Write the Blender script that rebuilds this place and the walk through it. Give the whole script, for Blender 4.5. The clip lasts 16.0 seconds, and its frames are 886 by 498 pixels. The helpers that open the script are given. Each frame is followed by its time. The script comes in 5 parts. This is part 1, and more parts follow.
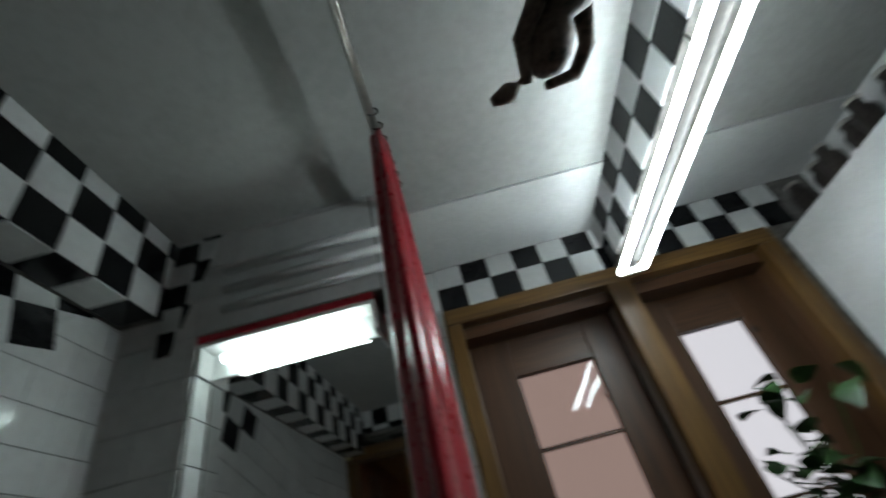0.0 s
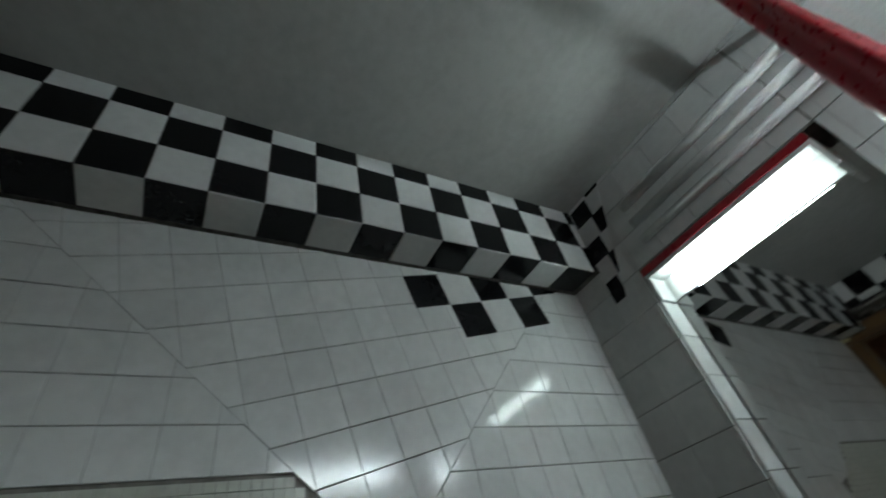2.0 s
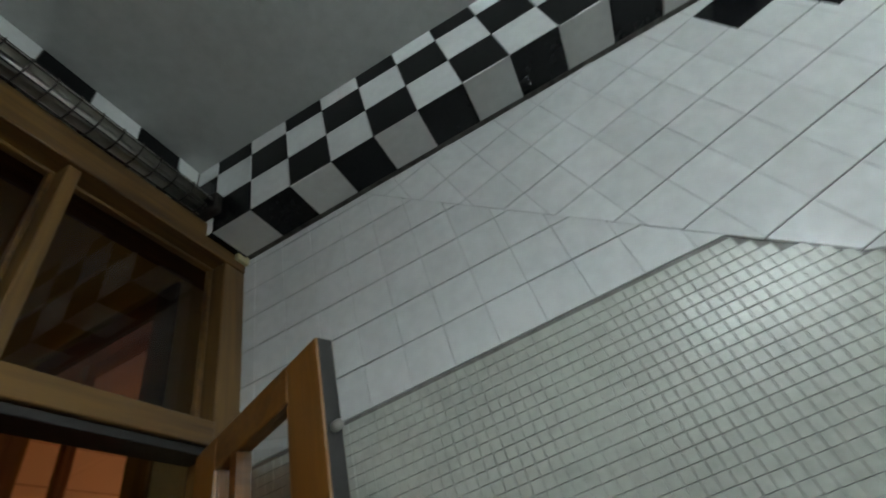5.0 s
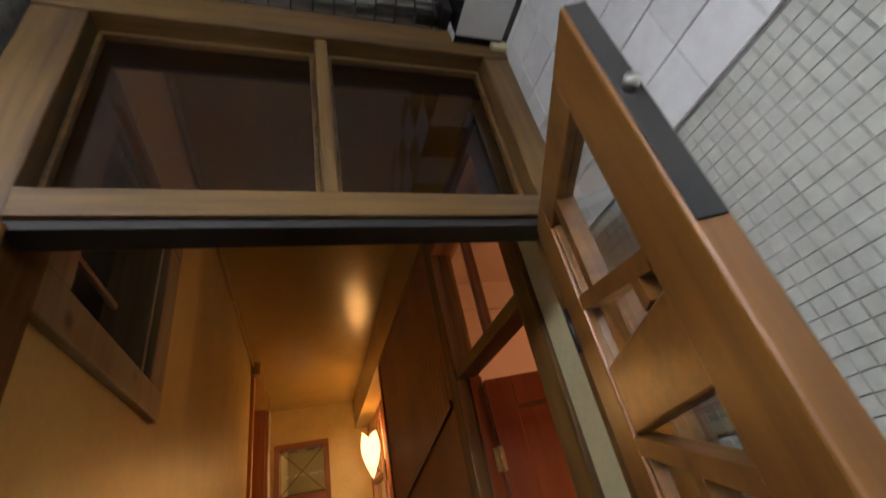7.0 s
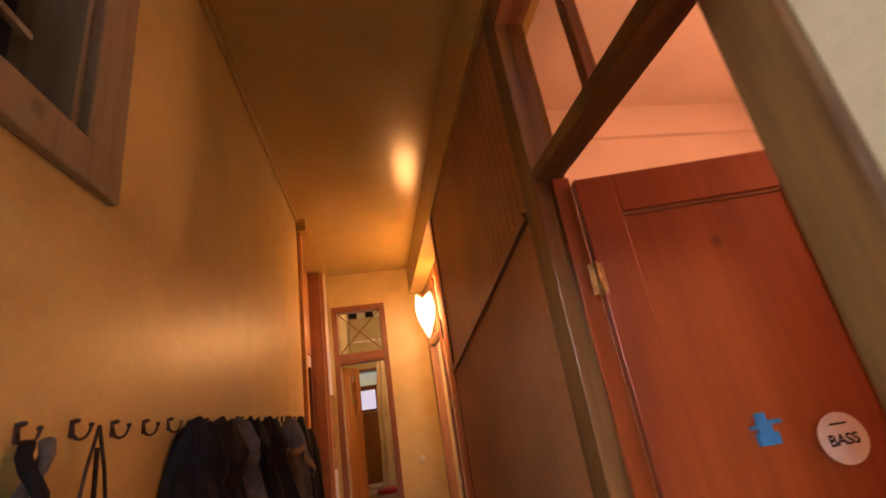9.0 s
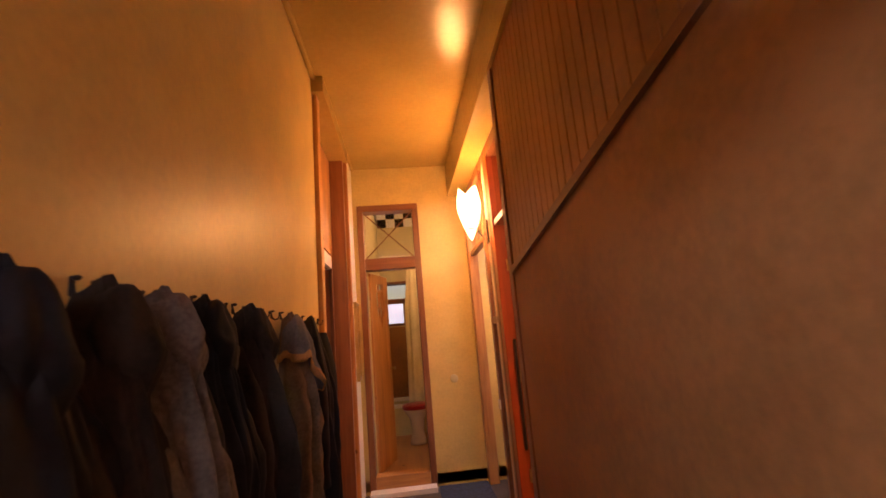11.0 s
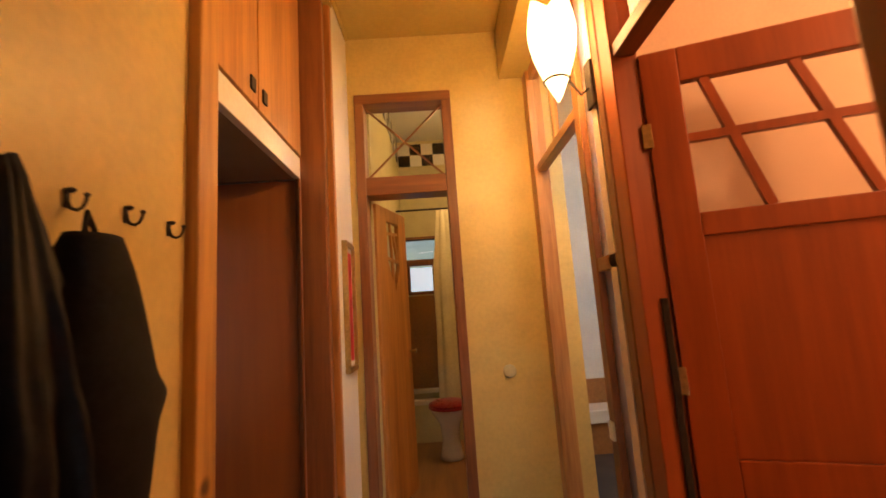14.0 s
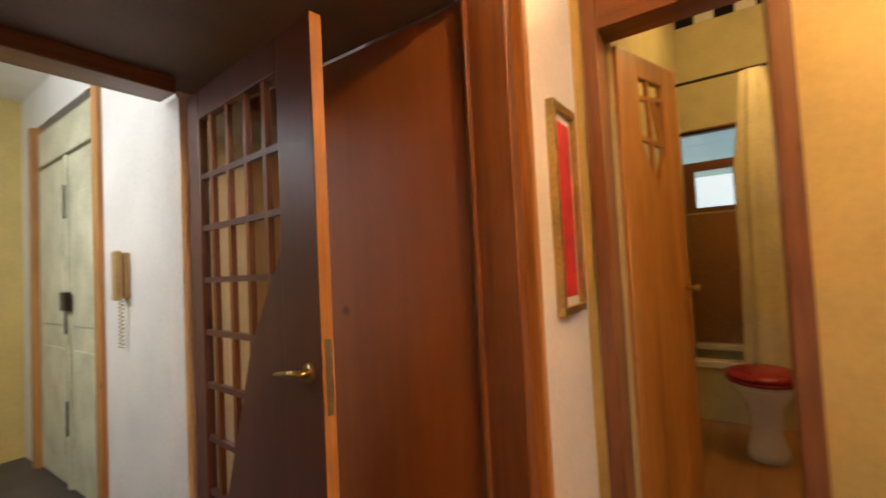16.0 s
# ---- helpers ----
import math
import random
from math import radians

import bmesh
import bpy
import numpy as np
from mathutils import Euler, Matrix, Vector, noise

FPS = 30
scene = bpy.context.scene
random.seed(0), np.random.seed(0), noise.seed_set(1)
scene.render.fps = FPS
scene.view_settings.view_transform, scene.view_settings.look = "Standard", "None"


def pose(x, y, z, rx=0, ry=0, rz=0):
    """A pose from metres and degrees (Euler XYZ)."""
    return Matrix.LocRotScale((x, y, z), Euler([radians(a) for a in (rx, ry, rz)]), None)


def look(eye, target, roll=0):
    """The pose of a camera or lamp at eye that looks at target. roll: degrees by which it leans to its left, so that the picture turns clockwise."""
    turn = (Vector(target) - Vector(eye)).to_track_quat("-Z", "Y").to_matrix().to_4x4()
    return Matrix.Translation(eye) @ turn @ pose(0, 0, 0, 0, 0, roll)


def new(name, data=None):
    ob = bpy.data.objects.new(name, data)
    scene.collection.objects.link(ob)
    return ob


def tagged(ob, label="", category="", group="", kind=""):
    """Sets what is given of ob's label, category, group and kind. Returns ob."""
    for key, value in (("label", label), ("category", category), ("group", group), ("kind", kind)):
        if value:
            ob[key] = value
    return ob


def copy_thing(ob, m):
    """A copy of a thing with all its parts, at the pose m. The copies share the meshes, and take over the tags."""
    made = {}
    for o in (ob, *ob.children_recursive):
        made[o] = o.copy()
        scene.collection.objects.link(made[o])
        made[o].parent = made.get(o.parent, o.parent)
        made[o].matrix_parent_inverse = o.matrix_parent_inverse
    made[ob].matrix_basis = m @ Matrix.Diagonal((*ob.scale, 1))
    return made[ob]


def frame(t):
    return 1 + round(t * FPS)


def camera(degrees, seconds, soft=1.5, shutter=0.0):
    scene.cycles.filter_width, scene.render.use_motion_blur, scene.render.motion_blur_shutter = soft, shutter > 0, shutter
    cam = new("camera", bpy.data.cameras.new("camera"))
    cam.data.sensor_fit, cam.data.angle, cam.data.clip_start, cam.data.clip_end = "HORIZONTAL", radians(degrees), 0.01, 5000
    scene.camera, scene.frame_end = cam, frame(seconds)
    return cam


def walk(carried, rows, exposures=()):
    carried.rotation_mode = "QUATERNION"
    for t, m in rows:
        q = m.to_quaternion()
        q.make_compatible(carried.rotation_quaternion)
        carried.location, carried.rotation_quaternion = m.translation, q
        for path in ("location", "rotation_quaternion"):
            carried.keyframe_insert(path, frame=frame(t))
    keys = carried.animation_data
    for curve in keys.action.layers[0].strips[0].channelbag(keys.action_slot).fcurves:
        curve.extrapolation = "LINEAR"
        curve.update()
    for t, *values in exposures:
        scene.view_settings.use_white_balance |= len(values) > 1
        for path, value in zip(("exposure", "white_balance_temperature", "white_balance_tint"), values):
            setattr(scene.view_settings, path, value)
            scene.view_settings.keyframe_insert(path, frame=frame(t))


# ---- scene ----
cam = camera(90.6, 16.0, soft=1.7, shutter=0.4)
PATH = [
    (0, (-0.506, -0.161, 1.778), (-0.508, -1.773, 2.961), -15.0),
    (0.2, (-0.499, -0.186, 1.779), (-0.255, -1.723, 3.034), -14.8),
    (0.5, (-0.406, -0.14, 1.806), (-0.024, -1.643, 3.069), -16.5),
    (1, (-0.424, -0.106, 1.833), (0.36, -1.44, 3.102), -13.4),
    (1.5, (-0.342, -0.051, 1.785), (0.629, -1.209, 3.095), -15.5),
    (2, (-0.301, -0.051, 1.771), (0.92, -0.961, 3.068), -14.5),
    (2.5, (-0.269, -0.051, 1.78), (1.125, -0.654, 3.082), -14.1),
    (3, (-0.251, -0.08, 1.765), (1.29, -0.383, 3.003), -13.4),
    (3.2, (-0.235, -0.013, 1.799), (1.307, -0.332, 3.032), -15.9),
    (5.5, (0.002, 0.094, 1.649), (1.338, 0.76, 2.979), -19.1),
    (6, (0.089, 0.125, 1.644), (1.136, 1.19, 2.973), -15.8),
    (6.5, (0.135, 0.16, 1.625), (0.905, 1.517, 2.876), -14.8),
    (7, (0.192, 0.242, 1.626), (0.806, 1.825, 2.681), -13.0),
    (7.5, (0.236, 0.395, 1.611), (0.82, 2.075, 2.526), -11.3),
    (8, (0.233, 0.559, 1.596), (0.815, 2.257, 2.479), -10.7),
    (8.5, (0.248, 0.71, 1.564), (0.724, 2.491, 2.34), -9.5),
    (9, (0.283, 0.925, 1.542), (0.638, 2.779, 2.203), -9.2),
    (9.5, (0.291, 1.112, 1.511), (0.567, 3.013, 2.069), -7.6),
    (11.8, (0.201, 2.305, 1.477), (0.404, 4.265, 1.817), -4.5),
    (12, (0.195, 2.421, 1.491), (0.444, 4.375, 1.834), -4.0),
    (12.5, (0.22, 2.741, 1.441), (0.45, 4.708, 1.721), -4.2),
    (13, (0.3, 3.074, 1.397), (0.403, 5.054, 1.66), -4.1),
    (13.2, (0.33, 3.194, 1.385), (0.389, 5.178, 1.624), -3.4),
    (13.5, (0.348, 3.38, 1.367), (0.382, 5.362, 1.631), -3.2),
    (14, (0.306, 3.713, 1.368), (0.337, 5.691, 1.659), -3.9),
    (14.5, (0.33, 3.981, 1.35), (0.259, 5.965, 1.597), -4.1),
    (15, (0.392, 4.264, 1.33), (0.018, 6.226, 1.428), -2.9),
    (15.5, (0.356, 4.513, 1.301), (-0.357, 6.381, 1.361), -2.8),
    (16, (0.309, 4.775, 1.262), (-0.832, 6.414, 1.342), -2.9),
]
walk(cam, [(t, look(eye, target, roll)) for t, eye, target, roll in PATH], exposures=[(0, -3.82, 6500, 10), (0.7, -3.95, 6500, 10), (1.5, -3.5, 6500, 10), (2.5, -2.77, 6500, 10), (3.2, -2.45, 6500, 10), (5.5, -1.8, 6500, 12), (6.0, -1.6, 6500, 14), (6.5, -1.45, 6550, 18), (7.0, -1.08, 6600, 26), (7.5, -0.8, 6650, 38), (8.5, -0.08, 6850, 48), (9.5, 0.27, 6900, 50), (12, 0.42, 7000, 45), (13, 0.36, 6900, 35), (14.5, 0.22, 6500, 14), (15.5, 0.28, 6350, 10), (16, 0.52, 6400, 10)])

# ---- world and light ----
world = bpy.data.worlds.new("world")
scene.world = world
world.use_nodes = True
sky = world.node_tree.nodes.new("ShaderNodeTexSky")
sky.sky_type, sky.sun_disc = "NISHITA", False
sky.sun_elevation, sky.sun_rotation = radians(6), radians(120)
world.node_tree.links.new(sky.outputs[0], world.node_tree.nodes["Background"].inputs[0])
world.node_tree.nodes["Background"].inputs[1].default_value = 0.12


def lamp(name, kind, m, power, colour, size=0.1, size_y=None):
    data = bpy.data.lights.new(name, kind)
    data.energy, data.color = power, colour
    if kind == "AREA":
        data.size = size
        if size_y:
            data.shape, data.size_y = "RECTANGLE", size_y
    elif kind == "POINT":
        data.shadow_soft_size = size
    ob = new(name, data)
    ob.matrix_world = m
    return ob


WARM = (1.0, 0.50, 0.12)
lamp("sun", "SUN", look((0, -10, 6), (0, 0, 2)), 0.5, (1.0, 0.85, 0.75)).data.angle = radians(20)
lamp("sconce_bulb", "POINT", pose(0.855, 5.418, 2.44), 38, WARM, 0.05)
lamp("red_room_lamp", "POINT", pose(2.4, 1.75, 2.3), 30, (1.0, 0.52, 0.25), 0.15)
lamp("second_room_lamp", "POINT", pose(2.3, 4.1, 2.6), 40, (1.0, 0.46, 0.18), 0.15)
lamp("pantry_daylight", "AREA", look((2.2, 6.0, 2.9), (1.9, 7.2, 1.2)), 125, (1.0, 0.96, 0.92), 0.6)
lamp("bath_lamp", "POINT", pose(0.75, 7.6, 2.9), 19, (1.0, 0.60, 0.24), 0.1)
lamp("hall_daylight", "AREA", look((-2.6, 4.3, 2.3), (-2.6, 5.7, 1.3)), 21, (0.94, 0.96, 1.0), 1.0)


# ---- materials ----
def material(name, base, rough=0.5, metal=0.0, var=0.12, scale=3.0, fine=60.0, bump=0.05, spec=0.5, spread=0.0, dirt=None, stretch=(1, 1, 1)):
    """A surface with blotches at one scale and grain at another; spread varies it from piece to piece."""
    m = bpy.data.materials.new(name)
    m.use_nodes = True
    n, l = m.node_tree.nodes, m.node_tree.links
    b = n["Principled BSDF"]
    b.inputs["Metallic"].default_value = metal
    b.inputs["Specular IOR Level"].default_value = spec
    co, mp = n.new("ShaderNodeTexCoord"), n.new("ShaderNodeMapping")
    geo = n.new("ShaderNodeNewGeometry")
    mp.inputs["Scale"].default_value = stretch
    l.new(geo.outputs["Position"], mp.inputs["Vector"])
    big, small = n.new("ShaderNodeTexNoise"), n.new("ShaderNodeTexNoise")
    for tex, sc, det in ((big, scale, 5), (small, fine, 4)):
        tex.inputs["Scale"].default_value, tex.inputs["Detail"].default_value = sc, det
        l.new(mp.outputs[0], tex.inputs["Vector"])
    add = n.new("ShaderNodeMath")
    add.operation = "MULTIPLY_ADD"
    add.inputs[1].default_value = 0.4
    l.new(small.outputs["Fac"], add.inputs[0])
    half = n.new("ShaderNodeMath")
    half.operation = "MULTIPLY"
    half.inputs[1].default_value = 0.6
    l.new(big.outputs["Fac"], half.inputs[0])
    l.new(half.outputs[0], add.inputs[2])
    ramp = n.new("ShaderNodeValToRGB")
    low = dirt or tuple(c * (1 - 2 * var) for c in base)
    ramp.color_ramp.elements[0].position, ramp.color_ramp.elements[1].position = 0.36, 0.60
    ramp.color_ramp.elements[0].color = (*low, 1)
    ramp.color_ramp.elements[1].color = (*[min(1, c * (1 + 0.6 * var)) for c in base], 1)
    l.new(add.outputs[0], ramp.inputs[0])
    colour = ramp.outputs[0]
    if spread:
        info, hsv, r = n.new("ShaderNodeObjectInfo"), n.new("ShaderNodeHueSaturation"), n.new("ShaderNodeMapRange")
        r.inputs[3].default_value, r.inputs[4].default_value = 1 - spread, 1 + spread
        l.new(info.outputs["Random"], r.inputs[0])
        l.new(r.outputs[0], hsv.inputs["Value"])
        l.new(colour, hsv.inputs["Color"])
        colour = hsv.outputs[0]
    l.new(colour, b.inputs["Base Color"])
    rr = n.new("ShaderNodeMapRange")
    rr.inputs[3].default_value, rr.inputs[4].default_value = max(0.03, rough * 0.8), min(1, rough * 1.25)
    l.new(small.outputs["Fac"], rr.inputs[0])
    l.new(rr.outputs[0], b.inputs["Roughness"])
    if bump:
        bp = n.new("ShaderNodeBump")
        bp.inputs["Strength"].default_value, bp.inputs["Distance"].default_value = bump, 0.01
        l.new(add.outputs[0], bp.inputs["Height"])
        l.new(bp.outputs[0], b.inputs["Normal"])
    return m


def wood(name, light, dark, rough=0.4, along="z", scale=9.0, bump=0.08):
    """Varnished wood with long grain along one axis and knots."""
    stretch = {"x": (0.07, 1, 1), "y": (1, 0.07, 1), "z": (1, 1, 0.07)}[along]
    m = material(name, light, rough, 0, 0.2, scale, scale * 6, bump, dirt=dark, stretch=stretch)
    n, l = m.node_tree.nodes, m.node_tree.links
    vor = n.new("ShaderNodeTexVoronoi")
    vor.inputs["Scale"].default_value = 3.1
    geo = next(x for x in n if x.type == "NEW_GEOMETRY")
    l.new(geo.outputs["Position"], vor.inputs["Vector"])
    r = n.new("ShaderNodeMapRange")
    r.inputs[1].default_value, r.inputs[2].default_value = 0.03, 0.09
    l.new(vor.outputs["Distance"], r.inputs[0])
    mix = n.new("ShaderNodeMix")
    mix.data_type = "RGBA"
    mix.inputs["A"].default_value = (*[c * 0.35 for c in dark], 1)
    b = n["Principled BSDF"]
    old = b.inputs["Base Color"].links[0].from_socket
    l.new(r.outputs[0], mix.inputs["Factor"])
    l.new(old, mix.inputs["B"])
    l.new(mix.outputs["Result"], b.inputs["Base Color"])
    b.inputs["Coat Weight"].default_value, b.inputs["Coat Roughness"].default_value = 0.12, 0.35
    return m


def glowing(name, colour, strength):
    m = bpy.data.materials.new(name)
    m.use_nodes = True
    b = m.node_tree.nodes["Principled BSDF"]
    b.inputs["Base Color"].default_value = (*colour, 1)
    b.inputs["Emission Color"].default_value = (*colour, 1)
    b.inputs["Emission Strength"].default_value = strength
    return m


def glass(name, colour=(0.95, 0.97, 0.96), rough=0.0):
    m = bpy.data.materials.new(name)
    m.use_nodes = True
    b = m.node_tree.nodes["Principled BSDF"]
    b.inputs["Base Color"].default_value = (*colour, 1)
    b.inputs["Roughness"].default_value = rough
    b.inputs["Transmission Weight"].default_value = 1.0
    b.inputs["IOR"].default_value = 1.45
    return m


TILE_WHITE = material("glazed_white_tile", (0.80, 0.82, 0.81), 0.14, var=0.05, scale=4, fine=30, bump=0.03, spread=0.05)
TILE_BLACK = material("glazed_black_tile", (0.008, 0.008, 0.009), 0.2, var=0.2, scale=6, bump=0.02, spec=0.2, spread=0.2)
MOSAIC = material("small_grey_mosaic_tile", (0.52, 0.54, 0.48), 0.3, var=0.10, scale=5, fine=40, bump=0.05)
GROUT = material("dark_grout", (0.16, 0.15, 0.14), 0.9, var=0.3, scale=20)
GROUT_PALE = material("grey_grout", (0.22, 0.21, 0.19), 0.9, var=0.2, scale=20)
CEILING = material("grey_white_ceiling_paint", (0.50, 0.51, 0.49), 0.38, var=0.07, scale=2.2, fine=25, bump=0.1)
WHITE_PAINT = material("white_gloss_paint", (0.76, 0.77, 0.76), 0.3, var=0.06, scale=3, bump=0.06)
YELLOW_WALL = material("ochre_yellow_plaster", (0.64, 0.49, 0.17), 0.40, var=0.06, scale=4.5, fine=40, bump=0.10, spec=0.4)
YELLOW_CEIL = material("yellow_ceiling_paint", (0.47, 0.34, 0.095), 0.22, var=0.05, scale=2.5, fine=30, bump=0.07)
PINK_WALL = material("pink_room_plaster", (0.80, 0.66, 0.54), 0.6, var=0.05, scale=3, bump=0.08)
HALL_WALL = material("white_hall_paint", (0.80, 0.78, 0.72), 0.3, var=0.05, scale=3, bump=0.06)
BOARD = material("brown_painted_board", (0.38, 0.18, 0.06), 0.42, var=0.14, scale=2.5, fine=35, bump=0.06)
WOOD_V = wood("honey_pine_upright", (0.48, 0.235, 0.07), (0.31, 0.13, 0.036))
POST_V = wood("knotty_pine_upright", (0.54, 0.28, 0.072), (0.22, 0.080, 0.018), 0.38, scale=6)
WOOD_H = wood("honey_pine_crosswise", (0.48, 0.235, 0.07), (0.31, 0.13, 0.036), along="x")
WOOD_Y = wood("honey_pine_lengthwise", (0.48, 0.235, 0.07), (0.31, 0.13, 0.036), along="y")
OLD_V = wood("weathered_oak_upright", (0.165, 0.086, 0.021), (0.050, 0.022, 0.007), 0.40)
OLD_H = wood("weathered_oak_crosswise", (0.165, 0.086, 0.021), (0.050, 0.022, 0.007), 0.40, "x")
OLD_Y = wood("weathered_oak_lengthwise", (0.165, 0.086, 0.021), (0.050, 0.022, 0.007), 0.40, "y")
BROWN_V = wood("red_brown_stained_wood", (0.24, 0.095, 0.035), (0.14, 0.05, 0.02), 0.35)
BROWN_Y = wood("red_brown_stained_rail", (0.24, 0.095, 0.035), (0.14, 0.05, 0.02), 0.35, "y")
BROWN_H = wood("red_brown_stained_crossbar", (0.24, 0.095, 0.035), (0.14, 0.05, 0.02), 0.35, "x")
RED_V = wood("orange_red_stained_wood", (0.31, 0.068, 0.010), (0.23, 0.045, 0.007), 0.38, scale=6)
WINDOW_V = wood("dark_window_wood", (0.10, 0.045, 0.02), (0.05, 0.022, 0.01), 0.45)
WINDOW_H = wood("dark_window_rail", (0.10, 0.045, 0.02), (0.05, 0.022, 0.01), 0.45, "x")
MAROON = wood("dark_maroon_wood", (0.125, 0.05, 0.042), (0.10, 0.04, 0.034), 0.38, bump=0.03)
PLY = wood("red_brown_plywood", (0.33, 0.122, 0.038), (0.29, 0.104, 0.032), 0.6, scale=4, bump=0.02)
LEAF_V = wood("orange_brown_door_wood", (0.23, 0.098, 0.020), (0.11, 0.042, 0.010), 0.34)
LEAF_H = wood("orange_brown_door_rail", (0.23, 0.098, 0.020), (0.11, 0.042, 0.010), 0.34, "x")
DULL = material("dull_grey_brown_paint", (0.24, 0.185, 0.15), 0.6, var=0.1, scale=3)
PALE_WOOD = wood("pale_grey_green_wood", (0.30, 0.25, 0.15), (0.21, 0.17, 0.095), 0.5)
CREAM = material("cream_painted_trim", (0.60, 0.55, 0.31), 0.4, var=0.06, scale=6, bump=0.08)
CREAM_DOOR = material("cream_door_paint", (0.62, 0.60, 0.42), 0.4, var=0.15, scale=4, bump=0.08)
# Black for lettering and edge strips, also painted in where there is only shade.
DARK = material("black_print_and_shade", (0.02, 0.018, 0.016), 0.6, var=0.3)
STEEL = material("brushed_steel", (0.62, 0.60, 0.56), 0.32, 1.0, var=0.1, bump=0.02)
BRASS = material("old_brass", (0.55, 0.40, 0.16), 0.35, 1.0, var=0.2, bump=0.03)
IRON = material("dark_iron", (0.06, 0.05, 0.045), 0.45, 0.7, var=0.3, bump=0.05)
RED_PLASTIC = material("glossy_red_plastic", (0.30, 0.006, 0.016), 0.28, var=0.08, scale=6, fine=50, bump=0.02)
PORCELAIN = material("white_porcelain", (0.82, 0.80, 0.74), 0.15, var=0.04)
FLOOR_WOOD = wood("parquet_floor", (0.36, 0.19, 0.07), (0.24, 0.11, 0.04), 0.35, "y", 5)
FLOOR_DARK = material("dark_floor_lino", (0.07, 0.06, 0.055), 0.4, var=0.25, scale=5)
KITCHEN_FLOOR = material("grey_floor_tile", (0.30, 0.29, 0.27), 0.35, var=0.2, scale=4)
BLUE_MAT = material("dark_blue_mat", (0.03, 0.05, 0.10), 0.95, var=0.3, scale=30, fine=200, bump=0.3)
CURTAIN = material("cream_shower_curtain", (0.76, 0.70, 0.48), 0.5, var=0.08, scale=5)
GLASS = glass("clear_pane")
# Tint stands in for the dim corridor behind and its dark reflections.
DIMMED = glass("dimmed_transom_pane", (0.48, 0.44, 0.41))
FROSTED = glass("frosted_pane", (0.92, 0.88, 0.82), 0.35)
MIRROR = material("mirror_silver", (0.9, 0.9, 0.9), 0.02, 1.0, var=0.0, bump=0)
TUBE = glowing("lit_fluorescent_tube", (0.86, 1.0, 1.03), 600)
TUBE_SMALL = glowing("lit_mirror_tube", (0.82, 1.0, 0.97), 205)
SHADE = glowing("lit_sconce_glass", (1.0, 0.72, 0.32), 5)
SKY_GLOW = glowing("pale_evening_sky", (0.95, 0.93, 1.0), 14)
# Evening light on the facade is put in as emission.
PINK_GLOW = glowing("pink_facade_glow", (0.75, 0.52, 0.46), 5.8)
LEAF = material("dark_green_leaf", (0.03, 0.085, 0.02), 0.45, var=0.3, scale=8)
TWIG = material("dry_twig", (0.10, 0.07, 0.04), 0.8)


# ---- building tools ----
def box(bm, x0, x1, y0, y1, z0, z1, bevel=0.0):
    v = [bm.verts.new((x, y, z)) for x in (x0, x1) for y in (y0, y1) for z in (z0, z1)]
    fs = [bm.faces.new([v[i] for i in f]) for f in ((0, 1, 3, 2), (4, 6, 7, 5), (0, 4, 5, 1), (2, 3, 7, 6), (0, 2, 6, 4), (1, 5, 7, 3))]
    if bevel:
        es = list({e for f in fs for e in f.edges})
        bmesh.ops.bevel(bm, geom=es, offset=bevel, segments=2, profile=0.5, affect="EDGES")
    return bm


def boxes(*rows, bevel=0.0):
    bm = bmesh.new()
    for r in rows:
        box(bm, *r, bevel=bevel)
    return bm


def bar(bm, a, b, w, d, side=(1, 0, 0)):
    """A square bar from a to b, w wide across side and d deep."""
    a, b = Vector(a), Vector(b)
    ax = (b - a).normalized()
    s = Vector(side) - ax * ax.dot(Vector(side))
    s.normalize()
    u = ax.cross(s)
    v = [bm.verts.new(p + s * i * w / 2 + u * j * d / 2) for p in (a, b) for i, j in ((-1, -1), (1, -1), (1, 1), (-1, 1))]
    for f in ((3, 2, 1, 0), (4, 5, 6, 7), (0, 1, 5, 4), (1, 2, 6, 5), (2, 3, 7, 6), (3, 0, 4, 7)):
        bm.faces.new([v[i] for i in f])
    return bm


def tube(bm, pts, r, seg=10, closed=False):
    """A round tube along points; r is one radius or one per point."""
    pts = [Vector(p) for p in pts]
    rings = []
    for i, p in enumerate(pts):
        d = (pts[min(i + 1, len(pts) - 1)] - pts[max(i - 1, 0)]).normalized()
        s = d.orthogonal().normalized() if i == 0 else (s - d * d.dot(s)).normalized()
        u = d.cross(s)
        rad = r[i] if isinstance(r, (list, tuple)) else r
        rings.append([bm.verts.new(p + (s * math.cos(a) + u * math.sin(a)) * rad) for a in [2 * math.pi * k / seg for k in range(seg)]])
    for a, b in zip(rings, rings[1:]):
        for k in range(seg):
            bm.faces.new((a[k], a[(k + 1) % seg], b[(k + 1) % seg], b[k]))
    bm.faces.new(rings[0][::-1])
    bm.faces.new(rings[-1])
    return bm


def lathe(bm, rings, seg=24, centre=(0, 0, 0), sx=1.0, sy=1.0):
    """A turned shape from (radius, height) rings."""
    c = Vector(centre)
    vs = [[bm.verts.new(c + Vector((math.cos(2 * math.pi * k / seg) * r * sx, math.sin(2 * math.pi * k / seg) * r * sy, z))) for k in range(seg)] for r, z in rings]
    for a, b in zip(vs, vs[1:]):
        for k in range(seg):
            bm.faces.new((a[k], a[(k + 1) % seg], b[(k + 1) % seg], b[k]))
    bm.faces.new(vs[0][::-1])
    bm.faces.new(vs[-1])
    return bm


